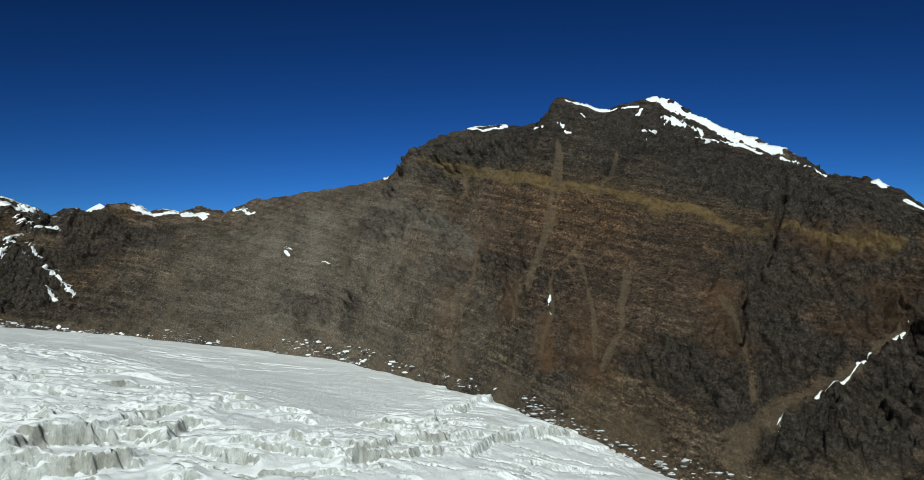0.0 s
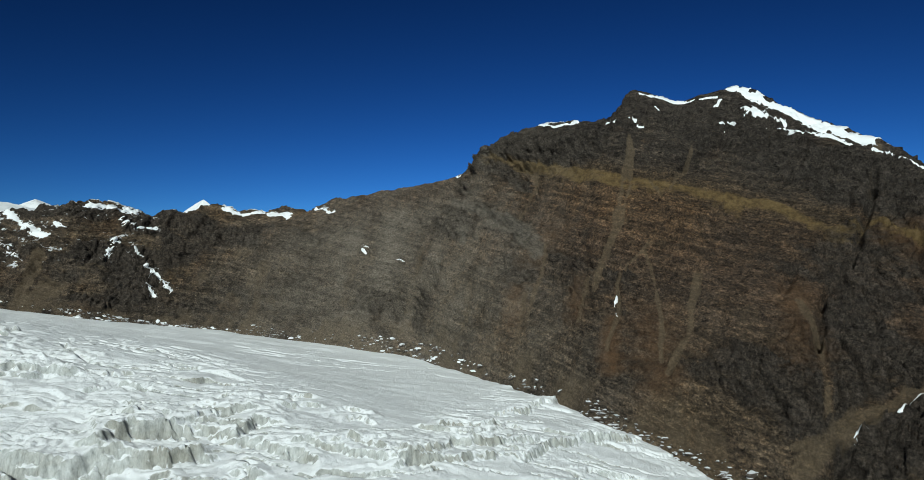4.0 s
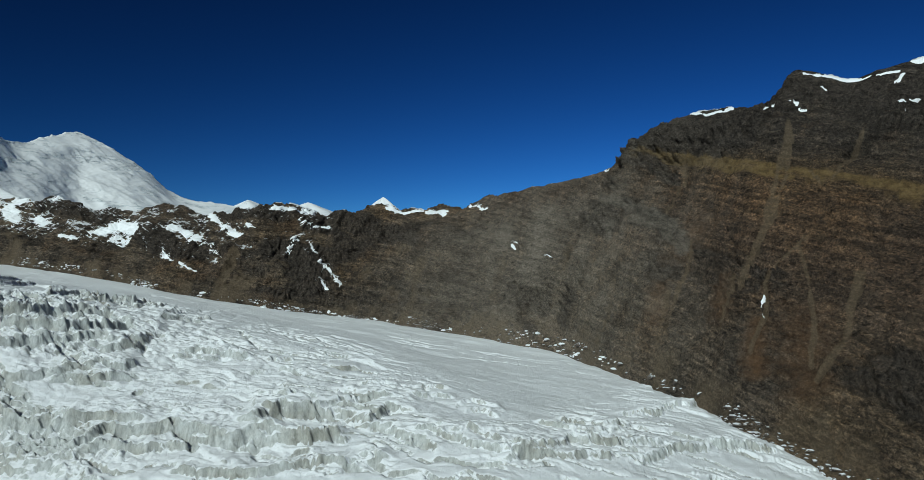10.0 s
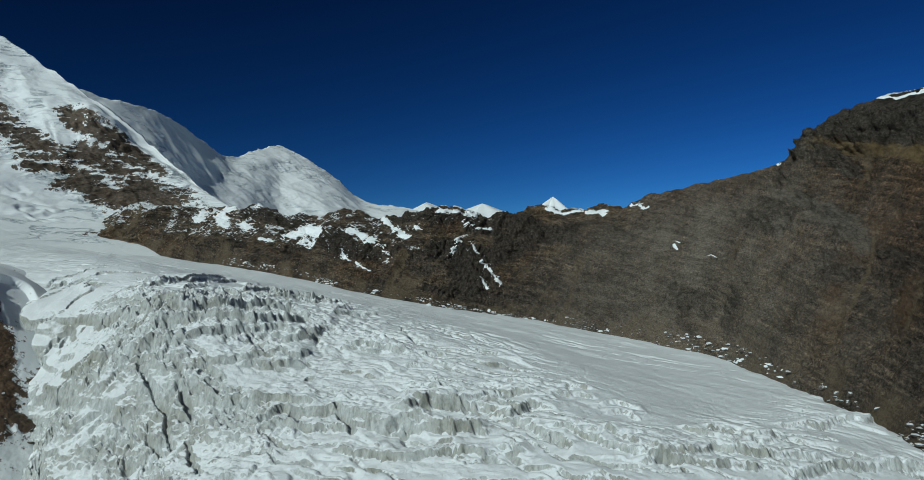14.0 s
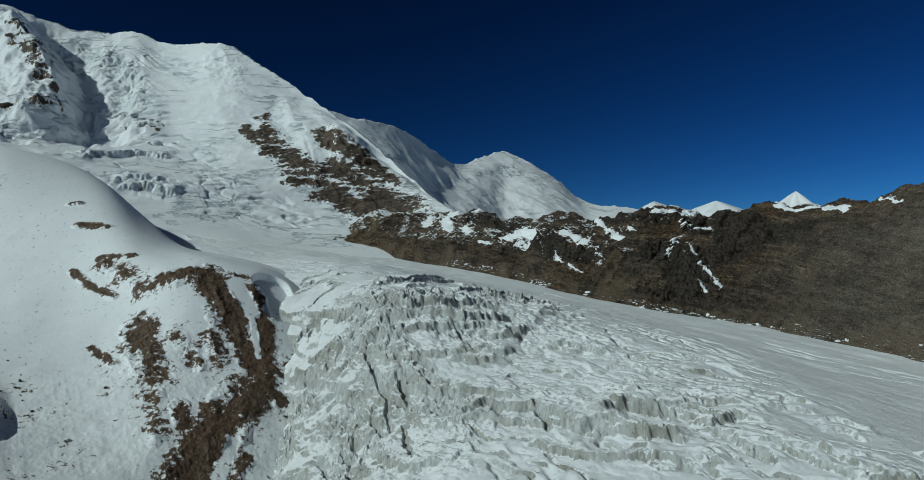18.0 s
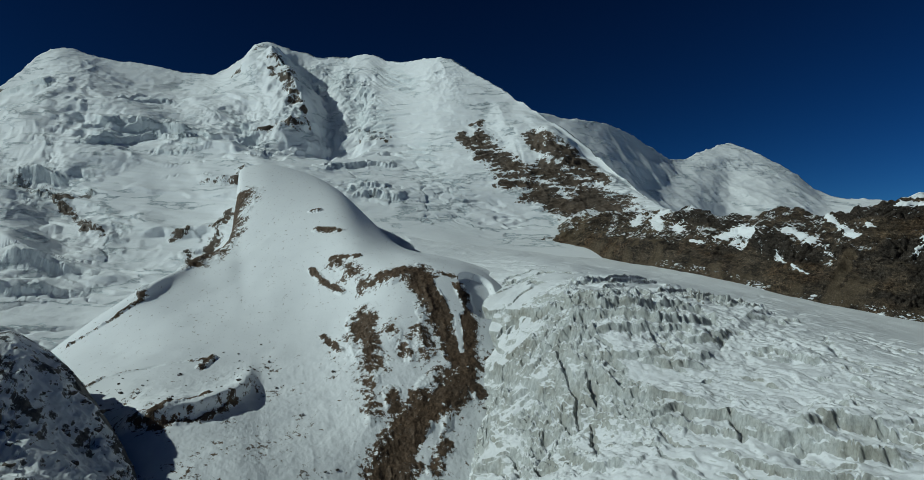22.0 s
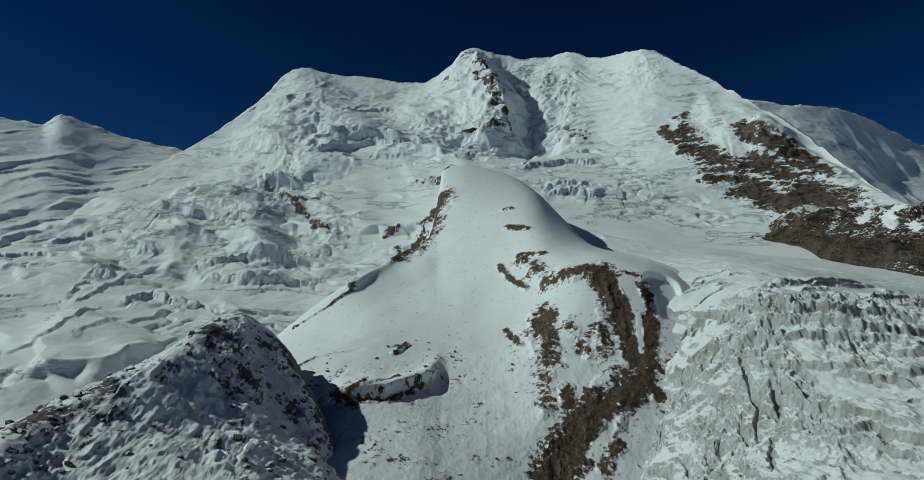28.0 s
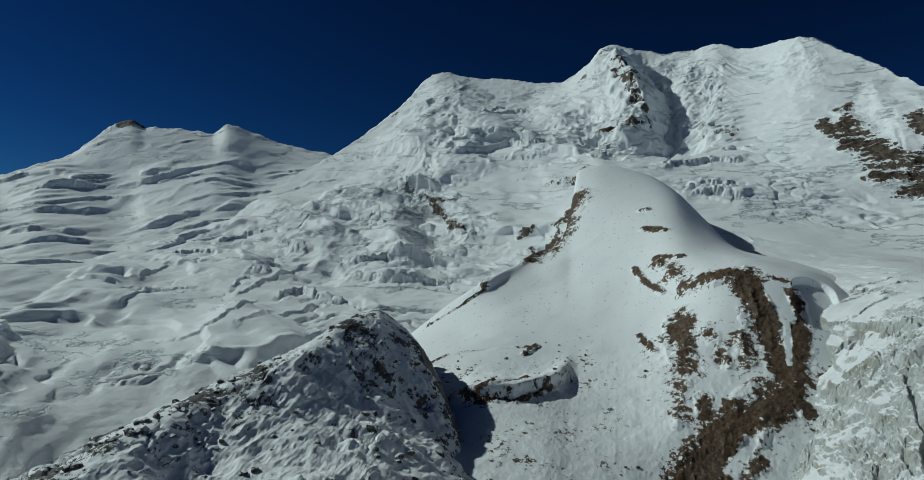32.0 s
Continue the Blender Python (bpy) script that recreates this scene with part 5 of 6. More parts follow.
def marked(places, marks, soft=1.0, near=60.0, across=None):
    """How strongly the marks cover the places: 1 on a line, a half at its width, 0 at twice that."""
    cover = np.zeros(len(places))
    for *size, line in marks:
        width, strength = size[-1], size[0] if len(size) > 1 else 1.0
        lo, hi = np.min(line, axis=0) - near - 3 * width, np.max(line, axis=0) + near + 3 * width
        take = np.nonzero(np.all((places > lo) & (places < hi), axis=1))[0]
        if len(take):
            value = strength * np.clip(1 - 0.5 * stroke_reach(places[take], line, None if across is None else across[take]) / (width * soft), 0, 1)
            cover[take] = np.maximum(cover[take], value)
    return cover


out = up.reshape(-1, 3)
stray = np.stack([fractal(flat, 38, 4, 0.6, 31) * 9, fractal(flat, 38, 4, 0.6, 35) * 4, fractal(flat, 30, 3, 0.6, 37) * 6], -1)
taper = np.clip(0.72 + 1.2 * fractal(flat * (1, 1, 0.6), 46, 4, 0.6, 19), 0, 1)
chute = marked(flat + stray * 0.35, CHUTES, 1.0, across=out) * taper
level = flat[:, 2] + 0.2 * flat[:, 0] - 0.13 * flat[:, 1] + 6 * fractal(flat, 90, 3, seed=21)
bedded = fractal(np.stack([flat[:, 0] / 115, level / 30, flat[:, 1] / 110], -1), 1, 5, 0.62, 17)
crag = 0.95 * bedded + 0.55 * (marked(flat + stray, CLIFFS, 1.5, across=out) - 0.12) + 0.12 * smooth(110, 300, flat[:, 0]) + 0.20 * smooth(-90, -260, flat[:, 0]) * (1 - smooth(0.8, 2.4, rails_))
crag = smooth(0.10, 0.42, crag - 0.9 * chute) * front
steep = flat * (1, 1, 0.3)
gully = fractal(steep + stray * (1, 1, 0), 95, 4, 0.55, 11, True) * 12 + fractal(steep, 26, 4, 0.55, 15, True) * (2.6 + 4.0 * crag)
bed = level / 7.5 + 0.35 * fractal(flat, 25, 3, seed=23)
ledge = (bed - np.floor(bed)) ** 3 * (2.6 + 4.2 * crag) * smooth(-0.35, 0.3, fractal(flat, 45, 3, seed=29))
d1, d2, pick, side = cells((flat[:, 0] + 4 * fractal(flat, 12, 2, seed=31)) / 6.0, level / 9.0, 32)
joint = ((pick - 0.5) * 5.0 - (1 - smooth(0.03, 0.16, d2 - d1)) * 2.8) * crag
rough = fractal(flat, 9, 5, 0.68, 33) * (1.5 + 1.8 * crag) + fractal(flat * (1, 1, 0.6), 30, 3, 0.6, 35, True) * 1.6
push = (gully - 2.0 - 1.2 * smooth(0.2, 0.9, chute)) * hold - 2.2 * marked(flat + 0.35 * stray, GULLIES, 2.0, across=out) + (ledge + joint + rough) * np.maximum(hold, 0.45)
rock_sheet = base + up * push.reshape(grid)[..., None]
jag = (fractal(flat, 16, 4, 0.62, 41) * 2.6 + (np.floor(3 * fractal(flat * (1, 1, 0.1), 18, 2, seed=43)) + 0.5) * 1.6 * smooth(0, -120, flat[:, 0])).reshape(grid)
rock_sheet[..., 2] += np.exp(-(rail / 0.22) ** 2)[:, None] * jag
rock_up = normals(rock_sheet)
flat = rock_sheet.reshape(-1, 3)
run_out = fractal(flat * (1, 1, 0.10), 20, 4, 0.55, 51)
lean = rock_up[..., 2].reshape(-1)
scree = smooth(0.12, 0.45, chute + 0.30 * run_out) * smooth(0.02, 0.2, chute)
# loose scree; its thickening westward also lightens the wall for the dust haze
scree = np.maximum(scree, smooth(0.05, 0.35, run_out) * smooth(0.8, 1.6, rails_) * (1 - crag) * (0.35 + 0.6 * smooth(150, -60, flat[:, 0])))
# dust haze put into the rock colour, between x -250 and 190
haze_tint = smooth(-250, -30, flat[:, 0]) * smooth(190, 0, flat[:, 0]) * (0.55 + 0.45 * smooth(0.3, 1.5, rails_))
haze_tint = 0.8 * haze_tint * np.clip(0.78 + 0.5 * run_out - 0.15 * crag, 0, 1)
scree = scree * (1 - 0.85 * np.clip(haze_tint * 1.4, 0, 1))
spread = base.reshape(-1, 3) + 0.5 * stray
ochre = np.maximum(marked(spread, OCHRE, 1.0, across=out), 0.62 * marked(spread + (0, 0, 7), OCHRE, 2.0, across=out) * smooth(-0.1, 0.3, run_out)) * (1 - 0.5 * chute)
rust = marked(spread, RUST, 1.6, across=out)
slab = marked(spread, SLABS, 1.4, across=out)
scree = np.maximum(scree, 0.7 * smooth(2.9, 3.8, rails_) * smooth(-0.35, 0.2, run_out) * (1 - 0.7 * crag))
dust = smooth(0.35, 0.72, lean) * smooth(-100, -330, flat[:, 0]) * (1 - smooth(1.8, 3.0, rails_)) * 0.47 + 0.46 * np.clip(fractal(flat * (1, 1, 1.3), 13, 5, 0.72, 57), -0.2, 1) * smooth(-130, -300, flat[:, 0])
dust = np.maximum(dust, smooth(0.6, 0.9, lean) * 0.42 * (1 - smooth(0.0, 0.5, np.abs(rails_))))
fleck = marked(base.reshape(-1, 3) + stray * 0.6, [m for m in ROCK_SNOW if m[1][0][0] < -60 or m[0] > 2.2], 3.2, across=out)
dust = np.maximum(dust, 0.62 * fleck * (0.7 + 0.9 * fractal(flat, 9, 4, 0.7, 59)) * smooth(0.2, 0.6, lean))
west = smooth(-560, -760, flat[:, 0]) * 0.5 * (1 - smooth(0.3, 1.6, rails_))
dust = np.maximum(dust, west + 0.25 * fractal(flat, 25, 4, 0.6, 55) * smooth(-350, -600, flat[:, 0]))
mountain = thing("rock_mountain", sheet_mesh("rock_mountain", rock_sheet, {"scree": scree, "haze_tint": haze_tint, "ochre": ochre, "rust": rust, "slab": slab, "snow": dust, "crag": np.maximum(crag, 0.40 * smooth(60, 220, flat[:, 0]) * (1 - scree))}), MASSIF,
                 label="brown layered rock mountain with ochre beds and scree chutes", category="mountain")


def drape(name, sheet, up, base, out, line, width, lift, material, parent, label, seed):
    """A patch of snow that lies on a sheet along a line."""
    flat = base.reshape(-1, 3)
    lo = np.min(line, axis=0) - 3 * width - 25
    hi = np.max(line, axis=0) + 3 * width + 25
    near = np.all((flat > lo) & (flat < hi), axis=1)
    reach = np.full(len(flat), 1e3)
    reach[near] = stroke_reach(flat[near], line, out[near]) + fractal(flat[near] * (1, 1, 1.6), max(4.5 * width, 8), 5, 0.72, seed) * width * 2.3 + np.clip(0.55 - up.reshape(-1, 3)[near, 2], -0.3, 0.5) * width * 1.6
    inside = (reach < width + 3.2).reshape(sheet.shape[:2])
    keep = inside[:-1, :-1] & inside[1:, 1:] & inside[1:, :-1] & inside[:-1, 1:]
    if (reach < width).sum() < 6:
        return None
    thick = np.clip((width - reach) * 0.6, -1.8, lift).reshape(sheet.shape[:2])
    return thing(name, sheet_mesh(name, sheet + (up * 0.6 + np.array((0, 0, 0.4))) * thick[..., None], keep=keep), material, parent, label)


for count, (width, line) in enumerate(ROCK_SNOW):
    drape("snow_patch", rock_sheet, rock_up, base, out, line, width * (1.15 if width > 2.4 and line[0][0] > 60 else 1.0), 0.8, SNOW, mountain, "white snow left in a hollow", 60 + count)

# ---- glacier ----
base, rail = loft(GLACIER_RAILS, 1150, 520)
grid = base.shape[:2]
x, y = base[..., 0].reshape(-1), base[..., 1].reshape(-1)
flat = base.reshape(-1, 3)
share = np.repeat(rail, grid[1])
broken = smooth(1.2, 2.1, share + 0.7 * fractal(flat, 90, 4, 0.55, 71)) * smooth(-320, -250, x + 20 * fractal(flat, 50, 3, seed=74))
broken = np.maximum(broken, smooth(30, 95, x + 35 * fractal(flat, 60, 3, seed=72)))
upper = smooth(-150, -260, x + 45 * fractal(flat, 80, 2, seed=73))
warp_x, warp_y = fractal(flat, 50, 5, 0.55, 75) * 22, fractal(flat, 50, 5, 0.55, 76) * 20


def along_over(turn):
    c, s = math.cos(turn), math.sin(turn)
    return (x + warp_x) * c + (y + warp_y) * s, -(x + warp_x) * s + (y + warp_y) * c


def steps(turn, wide, seed, long):
    """Steps with a lip and a steep face, which fade in and out along their length."""
    along, over = along_over(turn)
    place = np.stack([along / long, over / wide, 0 * along], -1)
    f = over / wide + 0.9 * fractal(place, 1.6, 3, 0.5, seed)
    tall = smooth(-0.15, 0.45, fractal(np.stack([along / long, np.floor(f) * 3.7, 0 * f], -1), 1.0, 2, 0.5, seed + 3))
    rise = f - np.floor(f)
    return (1 - rise ** 0.7) * smooth(0, 0.06, rise) * tall


def blocks(turn, long, wide, seed):
    along, over = along_over(turn)
    d1, d2, pick, side = cells(along / long, over / wide, seed)
    return (pick - 0.5), side, 1 - smooth(0.02, 0.2, d2 - d1)


low = steps(0.10, 19, 81, 34) * 5.6 + steps(0.20, 7.5, 84, 13) * 2.6 + steps(-0.05, 4.0, 85, 8) * 1.1
pick, side, gap = blocks(0.1, 30, 10, 86)
low = low + pick * 2.0 - gap * 1.6 * smooth(0.0, 0.3, fractal(flat, 40, 2, seed=88))
pick, side, gap = blocks(1.15, 10, 6.5, 91)
tower = pick * 4.4 - side * 3.4 - gap * 3.6
pick, side, gap = blocks(1.0, 4.4, 3, 93)
along, over = along_over(1.15)
fins = fractal(np.stack([along / 11, over / 4.5, 0 * along], -1), 1, 5, 0.68, 118, True)
tower = tower + pick * 2.4 - gap * 1.6 + steps(1.25, 20, 95, 30) * 4.0 + fins * 4.6
calm = smooth(0.05, 0.32, fractal(flat * (1, 2.0, 1), 85, 3, seed=97))
low = low * (1 - 0.55 * calm)
tower = tower * (0.35 + 0.7 * smooth(-0.15, 0.35, fractal(flat, 75, 3, seed=96))) * (1 - 0.95 * smooth(-0.12, 0.2, fractal(flat, 65, 4, 0.55, 98))) 
drift = smooth(0.0, 0.2, fractal(flat * (1, 1.7, 1), 48, 4, 0.6, 131))
wander = fractal(flat, 16, 5, 0.7, 133) * 7.0
height = (0.38 * low * (1 - upper) + 0.75 * tower * upper) * broken * (1 - 0.85 * smooth(3.55, 3.95, share)) * (1 - 0.8 * drift)
def crack_lines(long, wide, turn, seed, thin):
    along, over = along_over(turn)
    f = np.abs(fractal(np.stack([along / long, over / wide, 0 * along], -1), 1, 3, 0.5, seed))
    return 1 - smooth(0, thin, f)


height = height - crack_lines(38, 17, 1.3, 109, 0.07) * 3.5 * upper * broken * smooth(-0.1, 0.15, fractal(flat, 70, 3, seed=110))
patchy = smooth(0.0, 0.3, fractal(flat, 110, 3, seed=100))
height = height - crack_lines(60, 11, 0.1, 99, 0.06) * 2.6 * broken * (1 - upper) * (0.35 + 0.65 * smooth(-0.2, 0.2, fractal(flat, 60, 3, seed=106)))
height = height - crack_lines(55, 16, 1.2, 107, 0.09) * 3.4 * smooth(-620, -500, x) * smooth(-180, -300, x) * (0.2 + 0.8 * patchy) * smooth(0.6, 1.2, share) * (1 - 0.6 * broken)
height = height - crack_lines(80, 14, 0.0, 108, 0.05) * 1.2 * (1 - broken) * patchy * smooth(0.2, 0.6, share) * smooth(-300, -100, x)
height = height + fractal(flat, 120, 3, seed=101) * 3.5 * smooth(0, 0.6, share) + fractal(flat * (1, 2.4, 1), 26, 3, seed=102) * 0.9 + fractal(flat, 6, 3, 0.6, 103) * (0.12 + 0.4 * broken)
d1, d2, pick, side = cells((x + warp_x) / 5.0, (y + warp_y) / 4.2, 120)
spires = fractal(flat * (1, 1, 0), 10, 5, 0.68, 119, True) * 5.0 + (pick - 0.5) * 3.2 - (1 - smooth(0.03, 0.2, d2 - d1)) * 1.8
height = height + 0.8 * (1 - 0.85 * drift) * spires * broken * smooth(-20, -170, x) * (0.15 + 0.85 * smooth(2.0, 2.7, share + 0.4 * fractal(flat, 70, 3, seed=122))) * (0.25 + 0.75 * smooth(-0.2, 0.15, fractal(flat, 55, 3, seed=121)))
walls = scarps(x, y, SCARPS, wander) + scarps(x, y, [(7, width, line) for deep_, width, line in CREVASSES if deep_ <= 5], wander * 0.3, 1.2)
height = height + walls + smooth(0.4, 1.6, np.abs(walls)) * fractal(flat * (1, 1, 0), 5, 4, 0.65, 135, True) * 1.1 - clefts(x, y, CREVASSES, wander * 0.15)
ice_sheet = base.copy()
ice_sheet[..., 1] += (18 * fractal(flat, 55, 4, 0.6, 115) * smooth(3.0, 3.9, share)).reshape(grid)
ice_sheet[..., 2] += height.reshape(grid)
ice_up = normals(ice_sheet)
bare = smooth(0.79, 0.40, ice_up[..., 2])
murk = (smooth(0.0, 0.5, fractal(flat, 55, 4, seed=104)) * 0.16 * broken).reshape(grid)
along, over = along_over(0.35)
streak = fractal(np.stack([along / 70, over / 9, 0 * along], -1), 1, 4, 0.6, 112)
murk = murk + (smooth(-0.2, 0.3, fractal(flat, 35, 5, 0.65, 117)) * 0.16 * broken * smooth(2.3, 3.1, share)).reshape(grid)
murk = murk + (smooth(0.05, 0.4, streak) * 0.22 * broken * smooth(1.6, 2.4, share)).reshape(grid)
edge = x + 40 * fractal(flat, 70, 4, 0.6, 105)
zones = np.where(share + 0.4 * fractal(flat, 80, 3, seed=71) < 1.1, 3, 2)
zones = np.where(edge < -175, 1, zones)
zones = np.where(edge < -430, 0, zones)
glacier = split("glacier", ice_sheet, {"ice": bare + murk}, zones.reshape(grid), (("snow_basin", "smooth white upper basin with few crevasses"), ("icefall", "icefall of broken blue-grey ice towers"),
                ("crevassed_tongue", "lower tongue cut by long curved crevasses"), ("snow_margin", "smooth white margin under the rock wall")), GLACIER,
                "snow-covered glacier broken into crevasses and grey ice towers", "glacier")

# ---- snow mountain ----
base, rail = loft(SNOW_MOUNTAIN_RAILS, 1000, 460, back=0.8)
grid = base.shape[:2]
up = normals(base)
flat = base.reshape(-1, 3)
share = np.repeat(rail, grid[1])
hold = 0.2 + 0.8 * smooth(0, 0.4, np.abs(share))
along = flat[:, 1] * 0.9 - flat[:, 0] * 0.45
out = up.reshape(-1, 3)
ribs = np.zeros(len(flat))
brow = np.zeros(len(flat))
stray = np.stack([0 * flat[:, 0], fractal(flat, 110, 5, 0.6, 102) * 42, fractal(flat, 110, 5, 0.6, 104) * 30], -1)
uneven = 0.9 * fractal(flat * (1, 1, 0.7), 70, 4, 0.6, 99)
for tall, width, line in FACE_RIBS:
    ribs += tall * 1.15 * np.clip(1 - np.abs(stroke_reach(flat + stray, line, out) + uneven * width * 1.3) / (2.6 * width), 0, 1)
    brow = np.maximum(brow, np.exp(-(stroke_reach(flat, line, out) / (1.8 * width)) ** 2))
roll = fractal(np.stack([flat[:, 0] * 0.6, flat[:, 1] * 0.6, flat[:, 2] * 1.5 + flat[:, 1] * 0.25], -1), 90, 4, 0.45, 101)
calm = smooth(-0.15, 0.25, fractal(flat, 180, 3, seed=119))
sweep = fractal(np.stack([along * 0.30, flat[:, 2] * 1.9 + flat[:, 1] * 0.12, 0 * along], -1), 46, 4, 0.5, 117)
bulge = fractal(flat, 240, 2, 0.5, 100) * 14 + roll * 6 + sweep * (6.0 + 6.0 * smooth(50, -250, flat[:, 1])) + brow * smooth(-1150, -1350, flat[:, 0]) * smooth(-60, 40, flat[:, 1]) * fractal(flat * (1, 1, 0.6), 34, 5, 0.62, 98, True) * 10 + fractal(flat * (1, 1, 1.8), 38, 4, 0.6, 116) * (0.6 + 1.6 * (1 - calm))


def lips(flat, along, pitch, tall, seed, slant=0.12):
    """Long overhanging lips of snow across a slope, with a drop below each."""
    f = (flat[:, 2] + slant * flat[:, 1]) / pitch + 1.2 * fractal(flat, 150, 4, 0.5, seed)
    fade = smooth(0.0, 0.45, fractal(np.stack([along / 120, np.floor(f) * 3.7, 0 * f], -1), 1, 3, 0.5, seed + 5))
    rise = f - np.floor(f)
    return (1 - rise) ** 1.4 * smooth(0, 0.2, rise) * fade * tall * 1.25


shelf = (lips(flat, along, 40, 14.0, 121) * smooth(0.4, 0.9, share) + lips(flat, along, 17, 6.5, 127) * smooth(0.9, 1.5, share)) * (1 - 0.65 * smooth(30, 180, flat[:, 1]))
cliffs = marked(flat + 0.5 * stray, ICE_CLIFFS, 1.3, 150, out) + 0.22 * fractal(flat * (1, 1, 2.0), 90, 4, 0.55, 110)
cliffs = smooth(0.42, 0.62, cliffs)
cx, cz = along + 16 * fractal(flat, 40, 3, seed=106), flat[:, 2] + 11 * fractal(flat, 45, 3, seed=107)
d1, d2, pick, side = cells(cx / 26, cz / 22, 108)
hang = (pick - 0.4) * 2.6 - side * 3.0 - (1 - smooth(0.02, 0.25, d2 - d1)) * 2.4
d1, d2, pick, side = cells(cx / 10, cz / 9, 109)
hang = (hang + (pick - 0.5) * 1.8 - (1 - smooth(0.02, 0.25, d2 - d1)) * 1.0) * cliffs * 0.6 + (lips(flat, along, 15, 5.0, 141, 0.2) + lips(flat, along, 7.5, 2.2, 143, -0.1)) * cliffs
torn = fractal(flat, 34, 5, 0.66, 134) * 15
ICE_WALLS = [(1.3 * width, width, sorted(line, key=lambda p: p[1])) for width, line in ICE_CLIFFS if abs(line[-1][1] - line[0][1]) > 0.6 * abs(line[-1][0] - line[0][0])]
seam = np.abs(fractal(np.stack([cx * 0.16, cz * 0.8, 0 * cx], -1), 22, 3, 0.5, 111))
seam = (1 - smooth(0.0, 0.07, seam)) * smooth(-0.15, 0.1, fractal(flat, 120, 3, seed=113)) * smooth(0.8, 1.4, share) * 4.5
sharp = smooth(0.35, 0.15, up[..., 2].reshape(-1)) + smooth(-1250, -1350, flat[:, 0]) * smooth(-80, 60, flat[:, 1]) * (1 - smooth(1.2, 2, share))
flutes = fractal(np.stack([along / 8, flat[:, 2] / 70, 0 * along], -1), 1, 3, 0.5, 112, True) * 2.2 * np.clip(sharp, 0, 1) * smooth(-160, 0, flat[:, 1])
bare = marked(flat + 0.3 * stray, RIB_ROCK, 1.0, 150, out)
crust = fractal(flat * (1, 1, 1.8), 22, 4, 0.6, 115, True) * 5 * smooth(0.2, 0.7, bare)
push = (bulge + ribs + shelf + hang + flutes + crust - seam + fractal(flat, 16, 4, 0.65, 114) * (0.15 + 0.4 * (1 - calm)) + 0.9 * scarps(flat[:, 0], flat[:, 1], LIPS, torn, 1.4, 7.0) + scarps(flat[:, 0], flat[:, 1], ICE_WALLS, torn, 0.9, 7.0)) * hold * (1 - 0.85 * smooth(3.2, 4.2, share) * smooth(80, 240, flat[:, 1]))
face_sheet = base + up * push.reshape(grid)[..., None]
knife = np.exp(-np.abs(rail) / 0.12)[:, None] * (2 + 5.5 * fractal(flat, 42, 5, 0.62, 116, True).reshape(grid))
face_sheet[..., 2] += knife - 11 * np.exp(-(rail / 0.5) ** 2)[:, None]
face_up = normals(face_sheet)
flat = face_sheet.reshape(-1, 3)
lean = face_up[..., 2].reshape(-1)
rock = bare * 0.95 + smooth(0.05, 0.4, bare) * (0.75 * fractal(flat * (1, 1, 2.4), 34, 6, 0.66, 118) - 0.25 * smooth(0.5, 0.85, lean) + 0.12) - 0.14
blue = np.clip(smooth(0.55, 0.25, lean) * cliffs + 0.25 * cliffs, 0, 1) * 0.8
zones = np.where(smooth(0.1, 0.5, bare) > 0.5, 1, 0)
zones = np.where((share > 3.6) & (zones == 0), 2, zones)
zones = np.where(share < 0, 3, zones).reshape(grid)
names = [("snow_face", "steep white face with rolling snow"), ("rock_rib", "brown rock bands dusted with snow"), ("snow_apron", "gentle snow slopes at the foot"), ("far_side", "snow slope behind the crest")]
home = np.full(len(flat), -1)
best = np.full(len(flat), 0.42)
for k, one in enumerate(ICE_CLIFFS):
    cover = marked(base.reshape(-1, 3), [one], 1.3, 150, out)
    home[cover > best] = k
    best = np.maximum(best, cover)
zones = np.where((home >= 0) & (zones.reshape(-1) != 1), 4 + home, zones.reshape(-1)).reshape(grid)
names += [("ice_cliff", "broken hanging ice cliff")] * len(ICE_CLIFFS)
split("snow_mountain", face_sheet, {"rock": rock, "ice": blue}, zones, names, FACE_SNOW, "tall snow mountain with hanging ice cliffs and a brown rock rib", "mountain")

# ---- snow dome and its rocky spur ----
base, rail = loft(DOME_RAILS, 700, 500)
soft = smooth(1.15, 1.9, rail)[:, None, None]
base = blurred(base, 7) * (1 - soft) + blurred(base, 28) * soft
spur_rail = rail
grid = base.shape[:2]
up = normals(base)
flat = base.reshape(-1, 3)
share = np.repeat(rail, grid[1])
out = up.reshape(-1, 3)
bare = marked(flat, OUTCROP_ROCK, 1.05, 60, out) - 1.1 * marked(flat, OUTCROP_SNOW, 1.0, 60, out)
stony = smooth(0.25, 0.6, bare + 0.3 * fractal(flat, 18, 4, 0.6, 120))
wild = np.maximum(0.3 * smooth(3.8, 4.6, share), stony)
KNOLL = ((-268, 45, 4), (-265, 65, 6), (-269, 89, 8), (-294, 110, 14), (-318, 121, 20))
side = flat[:, 0] - np.interp(flat[:, 1], [p[1] for p in KNOLL], [p[0] for p in KNOLL]) + 5 * fractal(flat, 22, 4, 0.6, 129)
along = smooth(38, 62, flat[:, 1]) * smooth(130, 112, flat[:, 1]) * smooth(-390, -340, flat[:, 0])
push = 9 * np.where(side > 0, np.exp(-(side / 3.5) ** 2), np.exp(-(side / 30) ** 2)) * along
band = np.exp(-((side - 3) / 4) ** 2) * along
